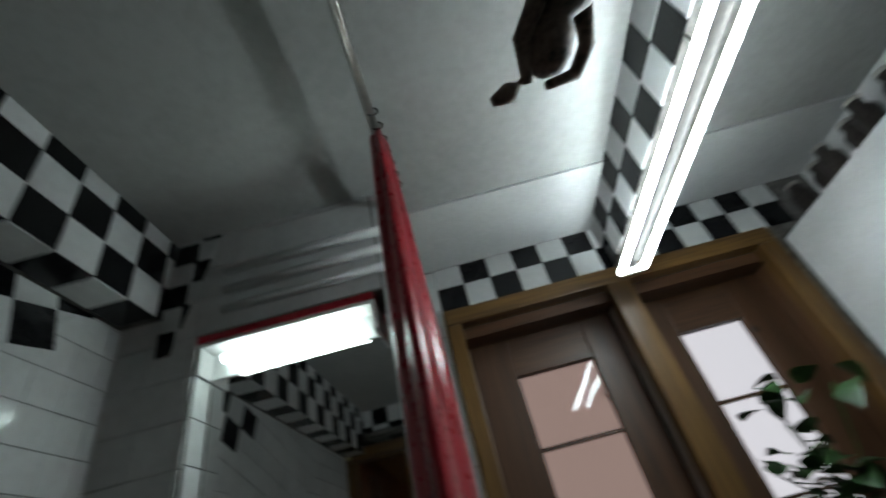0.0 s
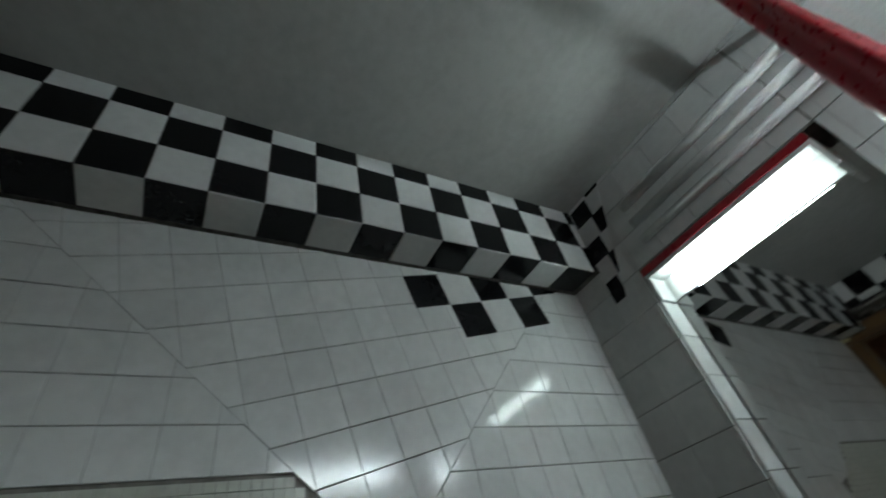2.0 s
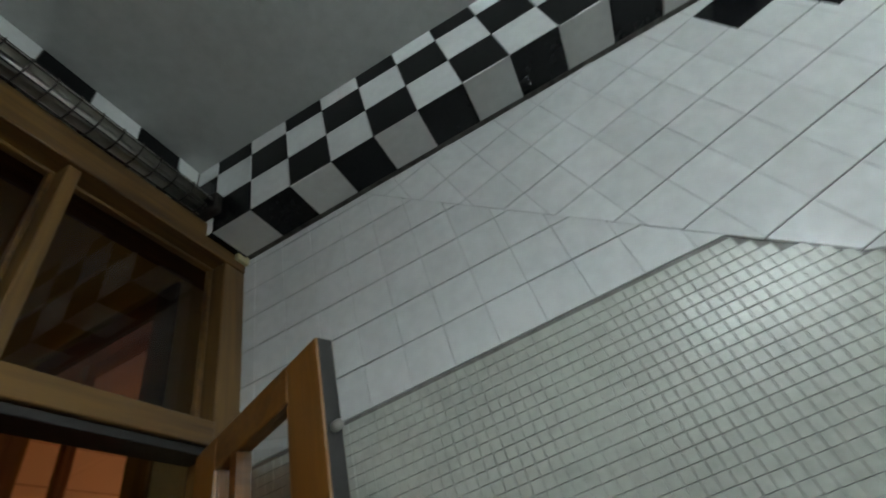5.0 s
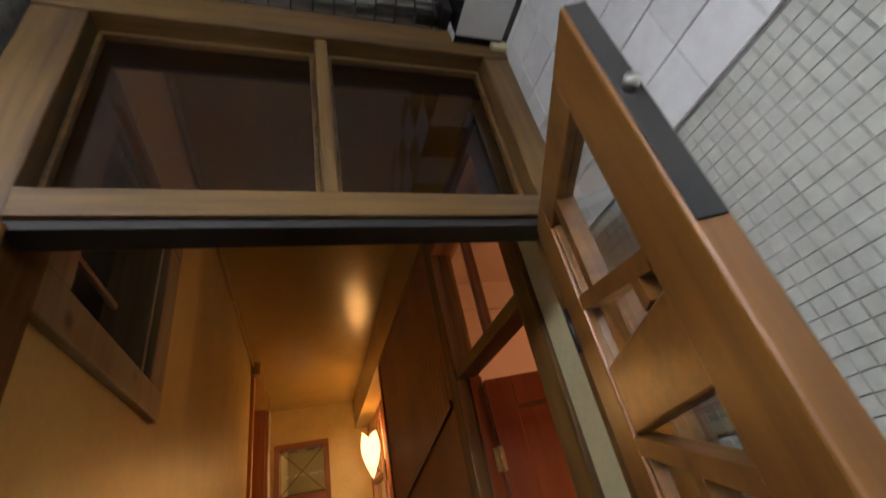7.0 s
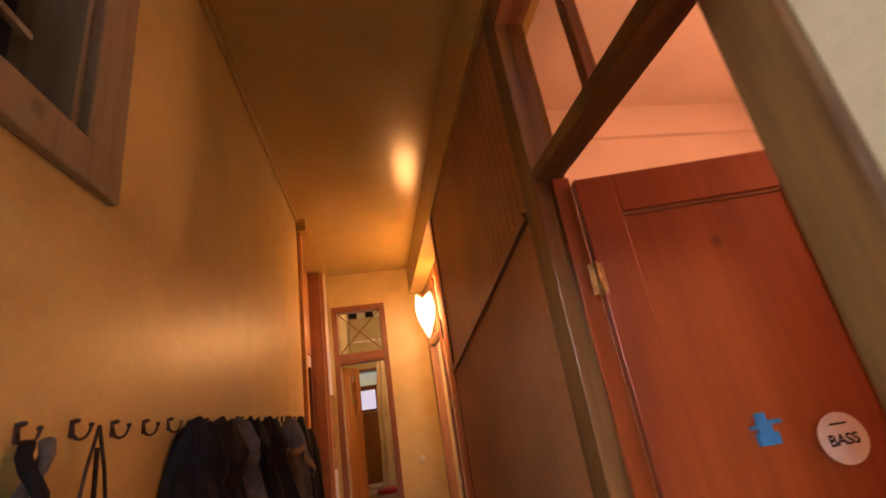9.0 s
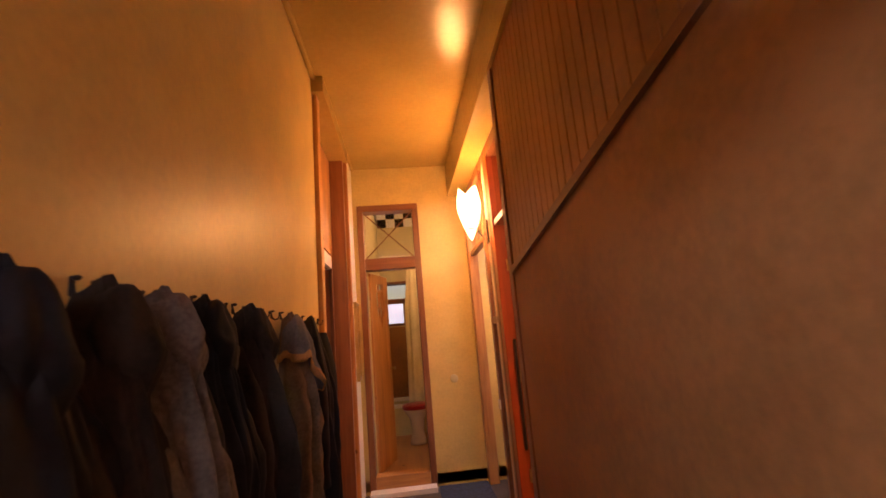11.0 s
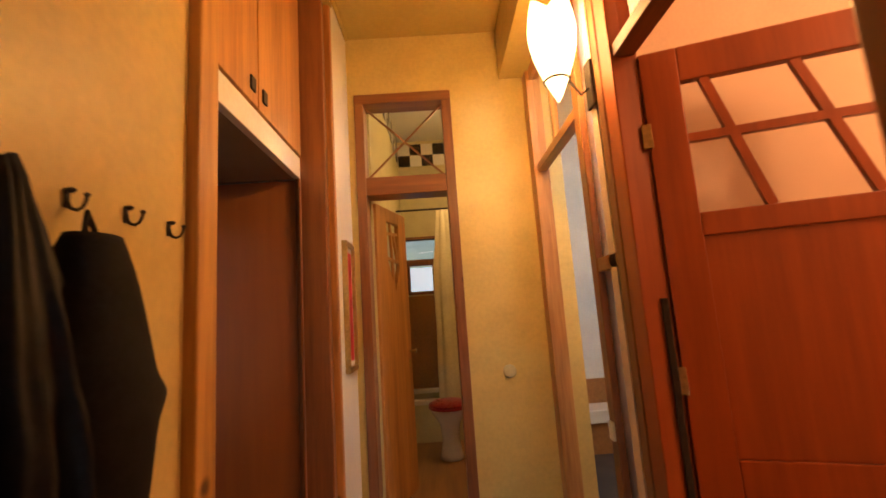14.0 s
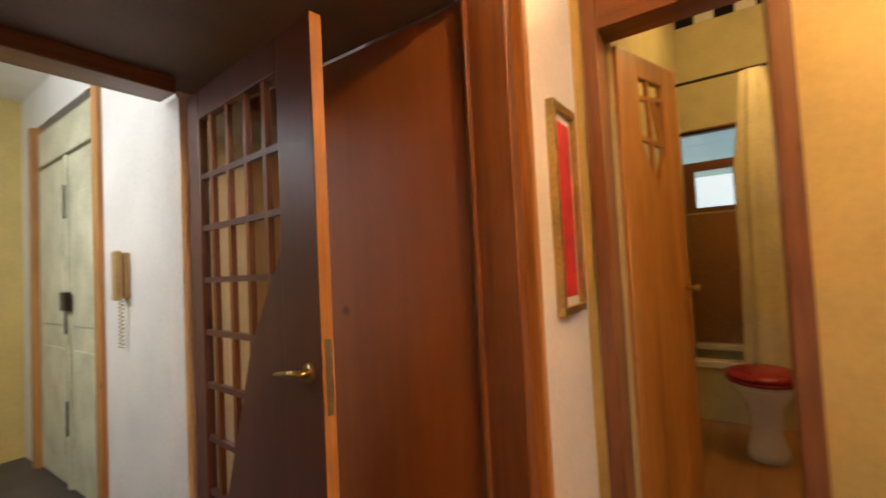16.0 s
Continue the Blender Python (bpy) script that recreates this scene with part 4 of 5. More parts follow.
P("panel", red, RED_V, 0.12, w - 0.12, 0.95, h - 0.13, 0.008, 0)
P("panel", red, RED_V, 0.12, w - 0.12, 0.22, 0.80, 0.008, 0)
P("moulding", red, BROWN_H, 0.12, w - 0.12, h - 0.142, h - 0.13, 0.014, 0.002)
for z in (0.3, 1.82):
    hinge = part("hinge", boxes((-0.03, 0.012, -0.024, -0.018, z, z + 0.09), bevel=0.001), BRASS, red, "brass hinge")
    part("hinge_pin", tube(bmesh.new(), [(-0.008, -0.028, z - 0.004), (-0.008, -0.028, z + 0.094)], 0.007), BRASS, hinge, "", True)
stick = thing("round_sticker", (0.955, 2.095, FLOOR), "round white sticker with dark lettering on the door", "sticker", rz=-10.5)
bm = bmesh.new()
bmesh.ops.create_circle(bm, cap_ends=True, segments=40, radius=0.062, matrix=Matrix.Translation((0.485, -0.0205, 1.36)) @ Euler((radians(90), 0, 0)).to_matrix().to_4x4())
part("disc", bm, PORCELAIN, stick)
word = bpy.data.curves.new("lettering", "FONT")
word.body, word.size, word.offset, word.align_x = "BASS", 0.036, 0.0012, "CENTER"
source = bpy.data.objects.new("lettering_source", word)
printed = bpy.data.meshes.new_from_object(source)
bpy.data.objects.remove(source)
bm = bmesh.new()
bm.from_mesh(printed)
bmesh.ops.transform(bm, matrix=Matrix.Translation((0.485, -0.0214, 1.345)) @ Euler((radians(90), 0, 0)).to_matrix().to_4x4(), verts=bm.verts)
part("lettering", bm, DARK, stick, "bold dark lettering")
P("letter_bar", stick, DARK, 0.463, 0.507, 1.392, 1.397, 0.0212, 0)
cut = thing("blue_paper_cutout", (0.955, 2.095, FLOOR), "small blue paper cut-out pinned to the door", "paper cut-out", rz=-10.5)
BLUE = material("blue_paper", (0.01, 0.20, 0.42), 0.8, var=0.1)
for r in ((0.280, 0.334, 1.37, 1.398), (0.287, 0.322, 1.398, 1.426), (0.292, 0.314, 1.426, 1.447), (0.322, 0.350, 1.418, 1.427), (0.270, 0.287, 1.410, 1.417)):
    P("paper", cut, BLUE, r[0], r[1], r[2], r[3], 0.0212, 0)

# brown boarded panel with a slanting rail and upright slats above it
panel = thing("boarded_panel", (X, 3.2, FLOOR), "tall brown boarded panel with a slanting rail and slats above", "panel")
bm = bmesh.new()
zt = lambda y: 2.085 - (y - 2.24) * 0.178
v = [bm.verts.new((x, y, z)) for x in (X + 0.004, X + 0.02) for y, z in ((2.24, FLOOR), (4.13, FLOOR), (4.13, zt(4.13)), (2.24, zt(2.24)))]
for f in ((0, 1, 2, 3), (7, 6, 5, 4), (0, 4, 5, 1), (1, 5, 6, 2), (2, 6, 7, 3), (3, 7, 4, 0)):
    bm.faces.new([v[i] for i in f])
part("board", local(panel, bm), BOARD, panel)
part("slanting_rail", local(panel, bar(bmesh.new(), (X, 2.24, zt(2.24) + 0.012), (X, 4.13, zt(4.13) + 0.012), 0.03, 0.035, (1, 0, 0))), BROWN_Y, panel)
n = 27
for k in range(n):
    ya, yb = 2.24 + 1.89 * k / n + 0.003, 2.24 + 1.89 * (k + 1) / n - 0.003
    bm = bmesh.new()
    v = [bm.verts.new((x, y, z)) for x in (X + 0.006, X + 0.02) for y, z in ((ya, zt(ya) + 0.02), (yb, zt(yb) + 0.02), (yb, 2.962), (ya, 2.962))]
    for f in ((0, 1, 2, 3), (7, 6, 5, 4), (0, 4, 5, 1), (1, 5, 6, 2), (2, 6, 7, 3), (3, 7, 4, 0)):
        bm.faces.new([v[i] for i in f])
    part("slat", local(panel, bm), BOARD, panel)
piece("end_post", panel, BROWN_V, (X - 0.006, X + 0.12, 4.13, 4.20, FLOOR, 2.96))

# second doorway with its open red door, and the glazed screen beyond
X2 = 1.0
fr2 = thing("door_frame_second_room", (X2, 4.7, FLOOR), "red-brown door frame with glazed transom", "door frame", kind="structure")
piece("post", fr2, RED_V, (X2, X2 + 0.10, 5.22, 5.32, FLOOR, 2.96), bevel=0.005)
piece("post", fr2, BROWN_V, (X2 - 0.04, X2 + 0.06, 4.20, 4.28, FLOOR, 2.96), bevel=0.005)
piece("transom_bar", fr2, BROWN_Y, (X2 + 0.01, X2 + 0.09, 4.28, 5.22, 2.27, 2.32))
piece("head", fr2, BROWN_Y, (X2, X2 + 0.10, 4.28, 5.22, 2.86, 2.96))
piece("mullion", fr2, BROWN_V, (X2 + 0.03, X2 + 0.07, 4.80, 4.83, 2.32, 2.86))
pane("pane", local(fr2, boxes((X2 + 0.048, X2 + 0.052, 4.28, 4.80, 2.32, 2.86))), GLASS, fr2)
pane("pane", local(fr2, boxes((X2 + 0.048, X2 + 0.052, 4.83, 5.22, 2.32, 2.86))), GLASS, fr2)

rd2 = thing("glazed_panel_door", (1.10, 5.225, FLOOR), "orange-red wooden door with a lattice window, standing open", "door", rz=-19.0)
w, h = 0.80, 2.31
P("stile", rd2, RED_V, 0, 0.125, 0.01, h, d)
P("stile", rd2, RED_V, w - 0.125, w, 0.01, h, d)
P("top_rail", rd2, RED_V, 0.125, w - 0.125, h - 0.13, h, d)
P("lock_rail", rd2, RED_V, 0.125, w - 0.125, 1.62, 1.70, d)
P("middle_rail", rd2, RED_V, 0.125, w - 0.125, 0.78, 0.90, d)
P("bottom_rail", rd2, RED_V, 0.125, w - 0.125, 0.01, 0.2, d)
P("panel", rd2, RED_V, 0.125, w - 0.125, 0.90, 1.62, 0.008, 0)
P("panel", rd2, RED_V, 0.125, w - 0.125, 0.2, 0.78, 0.008, 0)
P("moulding", rd2, RED_V, 0.125, w - 0.125, 0.885, 0.90, 0.016, 0.003)
for q in (((0.125, 1.97), (w - 0.125, 1.97)), ((0.20, 2.18), (0.34, 1.70)), ((0.47, 2.18), (0.63, 1.70))):
    part("glazing_bar", bar(bmesh.new(), (q[0][0], 0, q[0][1]), (q[1][0], 0, q[1][1]), 0.028, 0.03, (0, 1, 0)), RED_V, rd2)
pane("pane", boxes((0.125, w - 0.125, -0.002, 0.002, 1.70, 2.18)), GLASS, rd2)
for z in (0.4, 1.1, 1.95):
    part("hinge", boxes((-0.02, 0.012, -0.026, -0.018, z, z + 0.09), bevel=0.001), BRASS, rd2, "brass hinge")
part("closer", boxes((-0.035, -0.012, -0.03, -0.005, 0.62, 1.42), bevel=0.004), IRON, rd2, "black door closer strip")

fr3 = thing("glazed_screen", (X2, 6.0, FLOOR), "honey wood glazed screen with an open doorway", "screen", kind="structure")
piece("post", fr3, WOOD_V, (X2 - 0.02, X2 + 0.08, 6.47, 6.578, FLOOR, 2.955), bevel=0.005)
piece("post", fr3, BROWN_V, (X2 - 0.004, X2 + 0.07, 5.60, 5.67, FLOOR, 2.955), bevel=0.005)
piece("post", fr3, BROWN_V, (X2 - 0.002, X2 + 0.07, 5.325, 5.385, FLOOR, 2.955), bevel=0.005)
piece("transom_bar", fr3, WOOD_Y, (X2, X2 + 0.06, 5.67, 6.46, 2.24, 2.29))
piece("head", fr3, WOOD_Y, (X2, X2 + 0.06, 5.385, 6.46, 2.88, 2.955))
piece("rail", fr3, BROWN_Y, (X2, X2 + 0.06, 5.385, 5.60, 1.50, 1.56))
piece("low_rail", fr3, BROWN_Y, (X2, X2 + 0.06, 5.385, 5.60, FLOOR, 0.12))
piece("mullion", fr3, WOOD_V, (X2 + 0.01, X2 + 0.05, 6.06, 6.09, 2.29, 2.88))
for r in ((5.67, 6.06, 2.29, 2.88), (6.09, 6.46, 2.29, 2.88)):
    pane("pane", local(fr3, boxes((X2 + 0.028, X2 + 0.032, *r))), GLASS, fr3)
for r in ((5.385, 5.60, 1.56, 2.88), (5.385, 5.60, 0.12, 1.50)):
    pane("pane", local(fr3, boxes((X2 + 0.028, X2 + 0.032, *r))), FROSTED, fr3)
ledge = thing("white_ledge", (1.6, 8.25, FLOOR), "low white ledge against the brown dado of the small room", "ledge")
piece("slab", ledge, PORCELAIN, (1.21, 1.985, 8.05, 8.388, 0.24, 0.36), bevel=0.012)
piece("front", ledge, BOARD, (1.21, 1.985, 8.10, 8.388, FLOOR, 0.24), bevel=0.003)
for k in range(77):
    i, j = k % 11, k // 11
    piece_ob = part("wall_tile", boxes((1.994, 1.9985, 5.50 + i * 0.25, 5.745 + i * 0.25, 0.61 + j * 0.25, 0.855 + j * 0.25), bevel=0.0), TILE_WHITE, bpy.data.objects["wall_pantry"])
sw = thing("light_switch", (0.99, 5.63, 1.0), "small white light switch on the screen post", "switch")
piece("plate", sw, PORCELAIN, (0.984, 0.9955, 5.61, 5.655, 0.80, 0.875), bevel=0.002)

# wall sconce
sc = thing("wall_sconce", (0.99, 5.418, 2.318), "lit tulip-shaped glass wall lamp with a metal ring", "lamp")


def tulip():
    bm, seg, rows = bmesh.new(), 32, []
    for k in range(13):
        t = k / 12
        r = 0.028 + 0.075 * math.sin(math.pi * min(1, 0.10 + 0.60 * t)) ** 1.1 - 0.028 * max(0, t - 0.6)
        ring = []
        for i in range(seg):
            a = 2 * math.pi * i / seg
            lobe = 0.085 * t ** 3 * (abs(math.cos(a + 0.4)) - 0.55)
            ring.append(bm.verts.new((-0.135 + math.cos(a) * r, math.sin(a) * r, -0.02 + 0.335 * t + lobe)))
        rows.append(ring)
    for a, b in zip(rows, rows[1:]):
        for i in range(seg):
            bm.faces.new((a[i], a[(i + 1) % seg], b[(i + 1) % seg], b[i]))
    return bm


shade = part("shade", tulip(), SHADE, sc, "glowing white glass petals", True)
shade.visible_shadow = False
drop = part("drop", lathe(bmesh.new(), [(0.004, -0.115), (0.02, -0.085), (0.044, -0.03), (0.05, -0.022)], 24, (-0.135, 0, 0)), SHADE, sc, "glowing pointed glass drop", True)
drop.visible_shadow = False
part("ring", tube(bmesh.new(), [(-0.135 + 0.052 * math.cos(a), 0.052 * math.sin(a), -0.024) for a in [k * math.pi / 12 for k in range(25)]], 0.005, 8), IRON, sc, "dark metal ring", True)
part("arm", tube(bmesh.new(), [(-0.083, 0, -0.03), (-0.04, 0, -0.09), (0, 0, -0.06)], 0.006, 8), IRON, sc, "", True)
part("back_plate", boxes((-0.008, 0.006, -0.035, 0.035, -0.15, 0.05), bevel=0.004), IRON, sc)

# bathroom door in the end wall
bd = thing("door_frame_bathroom", (0.14, 6.56, BF), "red-brown door frame with a glazed transom", "door frame", kind="structure")
yy0, yy1 = 6.56, 6.72
piece("post", bd, BROWN_V, (-0.197, -0.135, yy0, yy1, FLOOR, 2.83), bevel=0.005)
piece("post", bd, BROWN_V, (0.405, 0.47, yy0, yy1, FLOOR, 2.83), bevel=0.005)
piece("head", bd, BROWN_H, (-0.197, 0.47, yy0 - 0.002, yy1, 2.83, 2.90), bevel=0.005)
piece("transom_bar", bd, BROWN_H, (-0.135, 0.405, yy0 + 0.004, yy1, 2.18, 2.305), bevel=0.005)
piece("threshold", bd, WOOD_H, (-0.135, 0.405, yy0 + 0.01, yy1, FLOOR, BF + 0.03), bevel=0.006)
piece("step", bd, PORCELAIN, (-0.19, 0.46, yy0 - 0.13, yy0, FLOOR, 0.0), bevel=0.006, label="pale stone step")
pane("pane", local(bd, boxes((-0.135, 0.405, 6.64, 6.644, 2.305, 2.83))), GLASS, bd)
for a, b in (((-0.135, 6.635, 2.305), (0.405, 6.635, 2.83)), ((-0.135, 6.63, 2.83), (0.405, 6.63, 2.305))):
    part("lattice_bar", local(bd, bar(bmesh.new(), a, b, 0.012, 0.012, (0, 1, 0))), BROWN_H, bd)
leaf = thing("bathroom_door", (-0.118, 6.735, BF), "open honey wood bathroom door with a small lattice window", "door", rz=72.0)
w, h, d = 0.53, 2.09, 0.018
P("stile", leaf, WOOD_V, 0, 0.17, 0.01, h, d)
P("stile", leaf, WOOD_V, w - 0.15, w, 0.01, h, d)
P("top_rail", leaf, WOOD_V, 0.17, w - 0.15, h - 0.10, h, d)
P("panel", leaf, WOOD_V, 0.17, w - 0.15, 0.01, 1.48, d - 0.0015, 0)
for tri in (((0.17, 1.48), (0.29, 1.48), (0.17, 1.70)), ((0.29, 1.48), (w - 0.15, 1.48), (w - 0.15, 1.66))):
    wedge = bmesh.new()
    fb = [[wedge.verts.new((x, y, z)) for x, z in tri] for y in (-d + 0.002, d - 0.002)]
    wedge.faces.new(fb[0]), wedge.faces.new(fb[1][::-1])
    for k in range(3):
        wedge.faces.new((fb[0][k], fb[0][(k + 1) % 3], fb[1][(k + 1) % 3], fb[1][k]))
    part("corner_panel", wedge, WOOD_V, leaf)
for q in (((0.17, 1.90), (w - 0.15, 1.92)), ((0.17, 1.72), (w - 0.15, 1.70)), ((0.26, h - 0.10), (0.29, 1.48)), ((0.31, 1.92), (0.37, 1.70))):
    part("glazing_bar", bar(bmesh.new(), (q[0][0], 0, q[0][1]), (q[1][0], 0, q[1][1]), 0.02, 0.02, (0, 1, 0)), WOOD_V, leaf)
pane("pane", boxes((0.17, w - 0.15, -0.002, 0.002, 1.48, h - 0.10)), GLASS, leaf)
part("knob", tube(bmesh.new(), [(w - 0.05, -0.02, 1.02), (w - 0.05, -0.055, 1.02), (w - 0.05, -0.075, 1.02)], [0.009, 0.011, 0.02], 12), BRASS, leaf, "brass knob", True)
part("keyhole_plate", boxes((w - 0.065, w - 0.035, -0.021, -0.018, 0.90, 0.96), bevel=0.001), BRASS, leaf)

# bathroom things
toilet = thing("toilet", (0.33, 7.92, BF), "white toilet with a red lid", "toilet")
part("pedestal", lathe(bmesh.new(), [(0.115, 0), (0.105, 0.04), (0.08, 0.16), (0.10, 0.30), (0.17, 0.40), (0.185, 0.435)], 24, sx=0.95, sy=1.15), PORCELAIN, toilet, "", True)
part("seat", lathe(bmesh.new(), [(0.19, 0.436), (0.195, 0.445), (0.19, 0.457)], 28, sx=0.98, sy=1.15), RED_PLASTIC, toilet, "red plastic seat", True)
part("lid", lathe(bmesh.new(), [(0.19, 0.459), (0.192, 0.474), (0.15, 0.49), (0.02, 0.495)], 28, sx=0.98, sy=1.15), RED_PLASTIC, toilet, "glossy red lid", True)
tub = thing("bathtub", (0.0, 8.8, BF), "white bathtub with a tiled front", "bathtub")
piece("front", tub, CREAM, (-0.115, 0.75, 8.42, 8.46, BF, 0.45), bevel=0.004)
piece("rim", tub, PORCELAIN, (-0.115, 0.75, 8.40, 8.50, 0.45, 0.50), bevel=0.01)
piece("far_rim", tub, PORCELAIN, (-0.115, 0.75, 9.08, 9.19, 0.45, 0.50), bevel=0.01)
piece("basin", tub, PORCELAIN, (-0.115, 0.75, 8.50, 9.08, 0.2, 0.24), bevel=0.01)
back = solid("wall_panel_bath", boxes((-0.115, 1.09, 9.17, 9.199, 0.5, 1.60)), BOARD, "brown tiled wall above the bathtub", "wall panel", "structure")
rod2 = thing("shower_rod", (0.1, 8.42, 2.2), "dark shower curtain rod", "rod")
part("pole", tube(bmesh.new(), [(-0.21, 0, 0.31), (0.99, 0, 0.31)], 0.011), IRON, rod2, "", True)
part("pole", tube(bmesh.new(), [(-0.21, 0.55, 0.07), (0.99, 0.55, 0.07)], 0.011), IRON, rod2, "", True)
gathered_curtain("shower_curtain", (0.40, 8.36, 0.50), 1.98, 0.0, 6, 0.05, 0.11, CURTAIN, "cream shower curtain drawn aside", 1.2)
bw = thing("window_bathroom", (0.2, 9.2, 1.6), "small bathroom window with a dark frame", "window", kind="structure")
for r in ((-0.25, -0.17, 1.62, 2.35), (0.54, 0.62, 1.62, 2.35), (-0.17, -0.04, 1.66, 1.98), (0.24, 0.54, 1.66, 1.98), (-0.17, 0.54, 1.98, 2.06), (-0.17, 0.54, 1.62, 1.66), (-0.17, 0.54, 2.31, 2.35)):
    piece("frame", bw, BROWN_V, (r[0], r[1], 9.19, 9.26, r[2], r[3]))
pane("pane", local(bw, boxes((-0.17, 0.54, 9.225, 9.228, 1.66, 2.31))), GLASS, bw)
solid("backdrop_bathroom", boxes((-0.6, 1.0, 9.9, 9.95, 1.2, 2.03)), glowing("bath_window_light", (0.75, 0.88, 1.0), 0.6), "daylight behind the bathroom window", "backdrop", "structure")
lay(bpy.data.objects["wall_bathroom"], (-0.11, 9.2, 3.28), (1, 0, 0), (0, 0, 1), 8, 2, 0)
lay(bpy.data.objects["wall_bathroom"], (-0.12, 6.75, 3.28), (0, 1, 0), (0, 0, 1), 16, 2, 0)

# coat hooks along the western wall
HOOK_Z = 1.60


def coat_hook():
    ob = thing("coat_hook", (-0.305, 1.79, HOOK_Z), "small dark iron coat hook with a curled prong", "hook", "coat hooks")
    part("plate", boxes((0, 0.004, -0.006, 0.006, -0.014, 0.020), bevel=0.0015), IRON, ob)
    part("upper_knob", lathe(bmesh.new(), [(0.003, 0), (0.007, 0.003), (0.008, 0.006), (0.004, 0.009)], 12, (0.009, 0, 0.012)), IRON, ob, "", True)
    bend = [(0.003, 0, 0.005), (0.005, 0, -0.007), (0.011, 0, -0.016), (0.020, 0, -0.019), (0.029, 0, -0.015), (0.034, 0, -0.006), (0.036, 0, 0.003)]
    prong = part("lower_prong", tube(bmesh.new(), bend, [0.0036, 0.0034, 0.0032, 0.003, 0.0029, 0.0029, 0.0032], 10), IRON, ob, "", True)
    part("tip", lathe(bmesh.new(), [(0.0025, 0), (0.005, 0.003), (0.005, 0.006), (0.0025, 0.008)], 10, (0.036, 0, 0.002)), IRON, prong, "", True)
    return ob


hook = coat_hook()
for k in range(1, 22):
    copy_thing(hook, pose(-0.305, 1.79 + 0.1388 * k, HOOK_Z + random.gauss(0, 0.002)))

CLOTH = {
    "grey": material("grey_wool_cloth", (0.16, 0.14, 0.12), 0.95, var=0.25, scale=9, fine=90, bump=0.08, spec=0.15),
    "black": material("black_cloth", (0.014, 0.014, 0.018), 0.85, var=0.3, scale=9, fine=90, bump=0.08, spec=0.2),
    "tan": material("tan_grey_cloth", (0.21, 0.155, 0.10), 0.9, var=0.2, scale=9, fine=90, bump=0.08, spec=0.15),
    "brown": material("dark_brown_cloth", (0.030, 0.021, 0.017), 0.9, var=0.25, scale=9, fine=90, bump=0.08, spec=0.15),
    "navy": material("dark_navy_leather", (0.012, 0.014, 0.022), 0.55, var=0.3, scale=9, fine=60, bump=0.12, spec=0.25),
    "greyblue": material("grey_blue_cloth", (0.17, 0.17, 0.18), 0.9, var=0.15, scale=7, fine=90, bump=0.08, spec=0.15),
    "lining": material("tan_lining_cloth", (0.50, 0.30, 0.12), 0.9, var=0.2, scale=14, fine=120, bump=0.08, spec=0.1),
    "white": material("pale_shirt_cloth", (0.55, 0.55, 0.52), 0.9, var=0.1, scale=9, fine=120, bump=0.2),
}


def sheet(bm, rows, closed=False):
    """Joins rows of points into one skin."""
    for a, b in zip(rows, rows[1:]):
        for i in range(len(a) if closed else len(a) - 1):
            j = (i + 1) % len(a)
            bm.faces.new((a[i], a[j], b[j], b[i]))


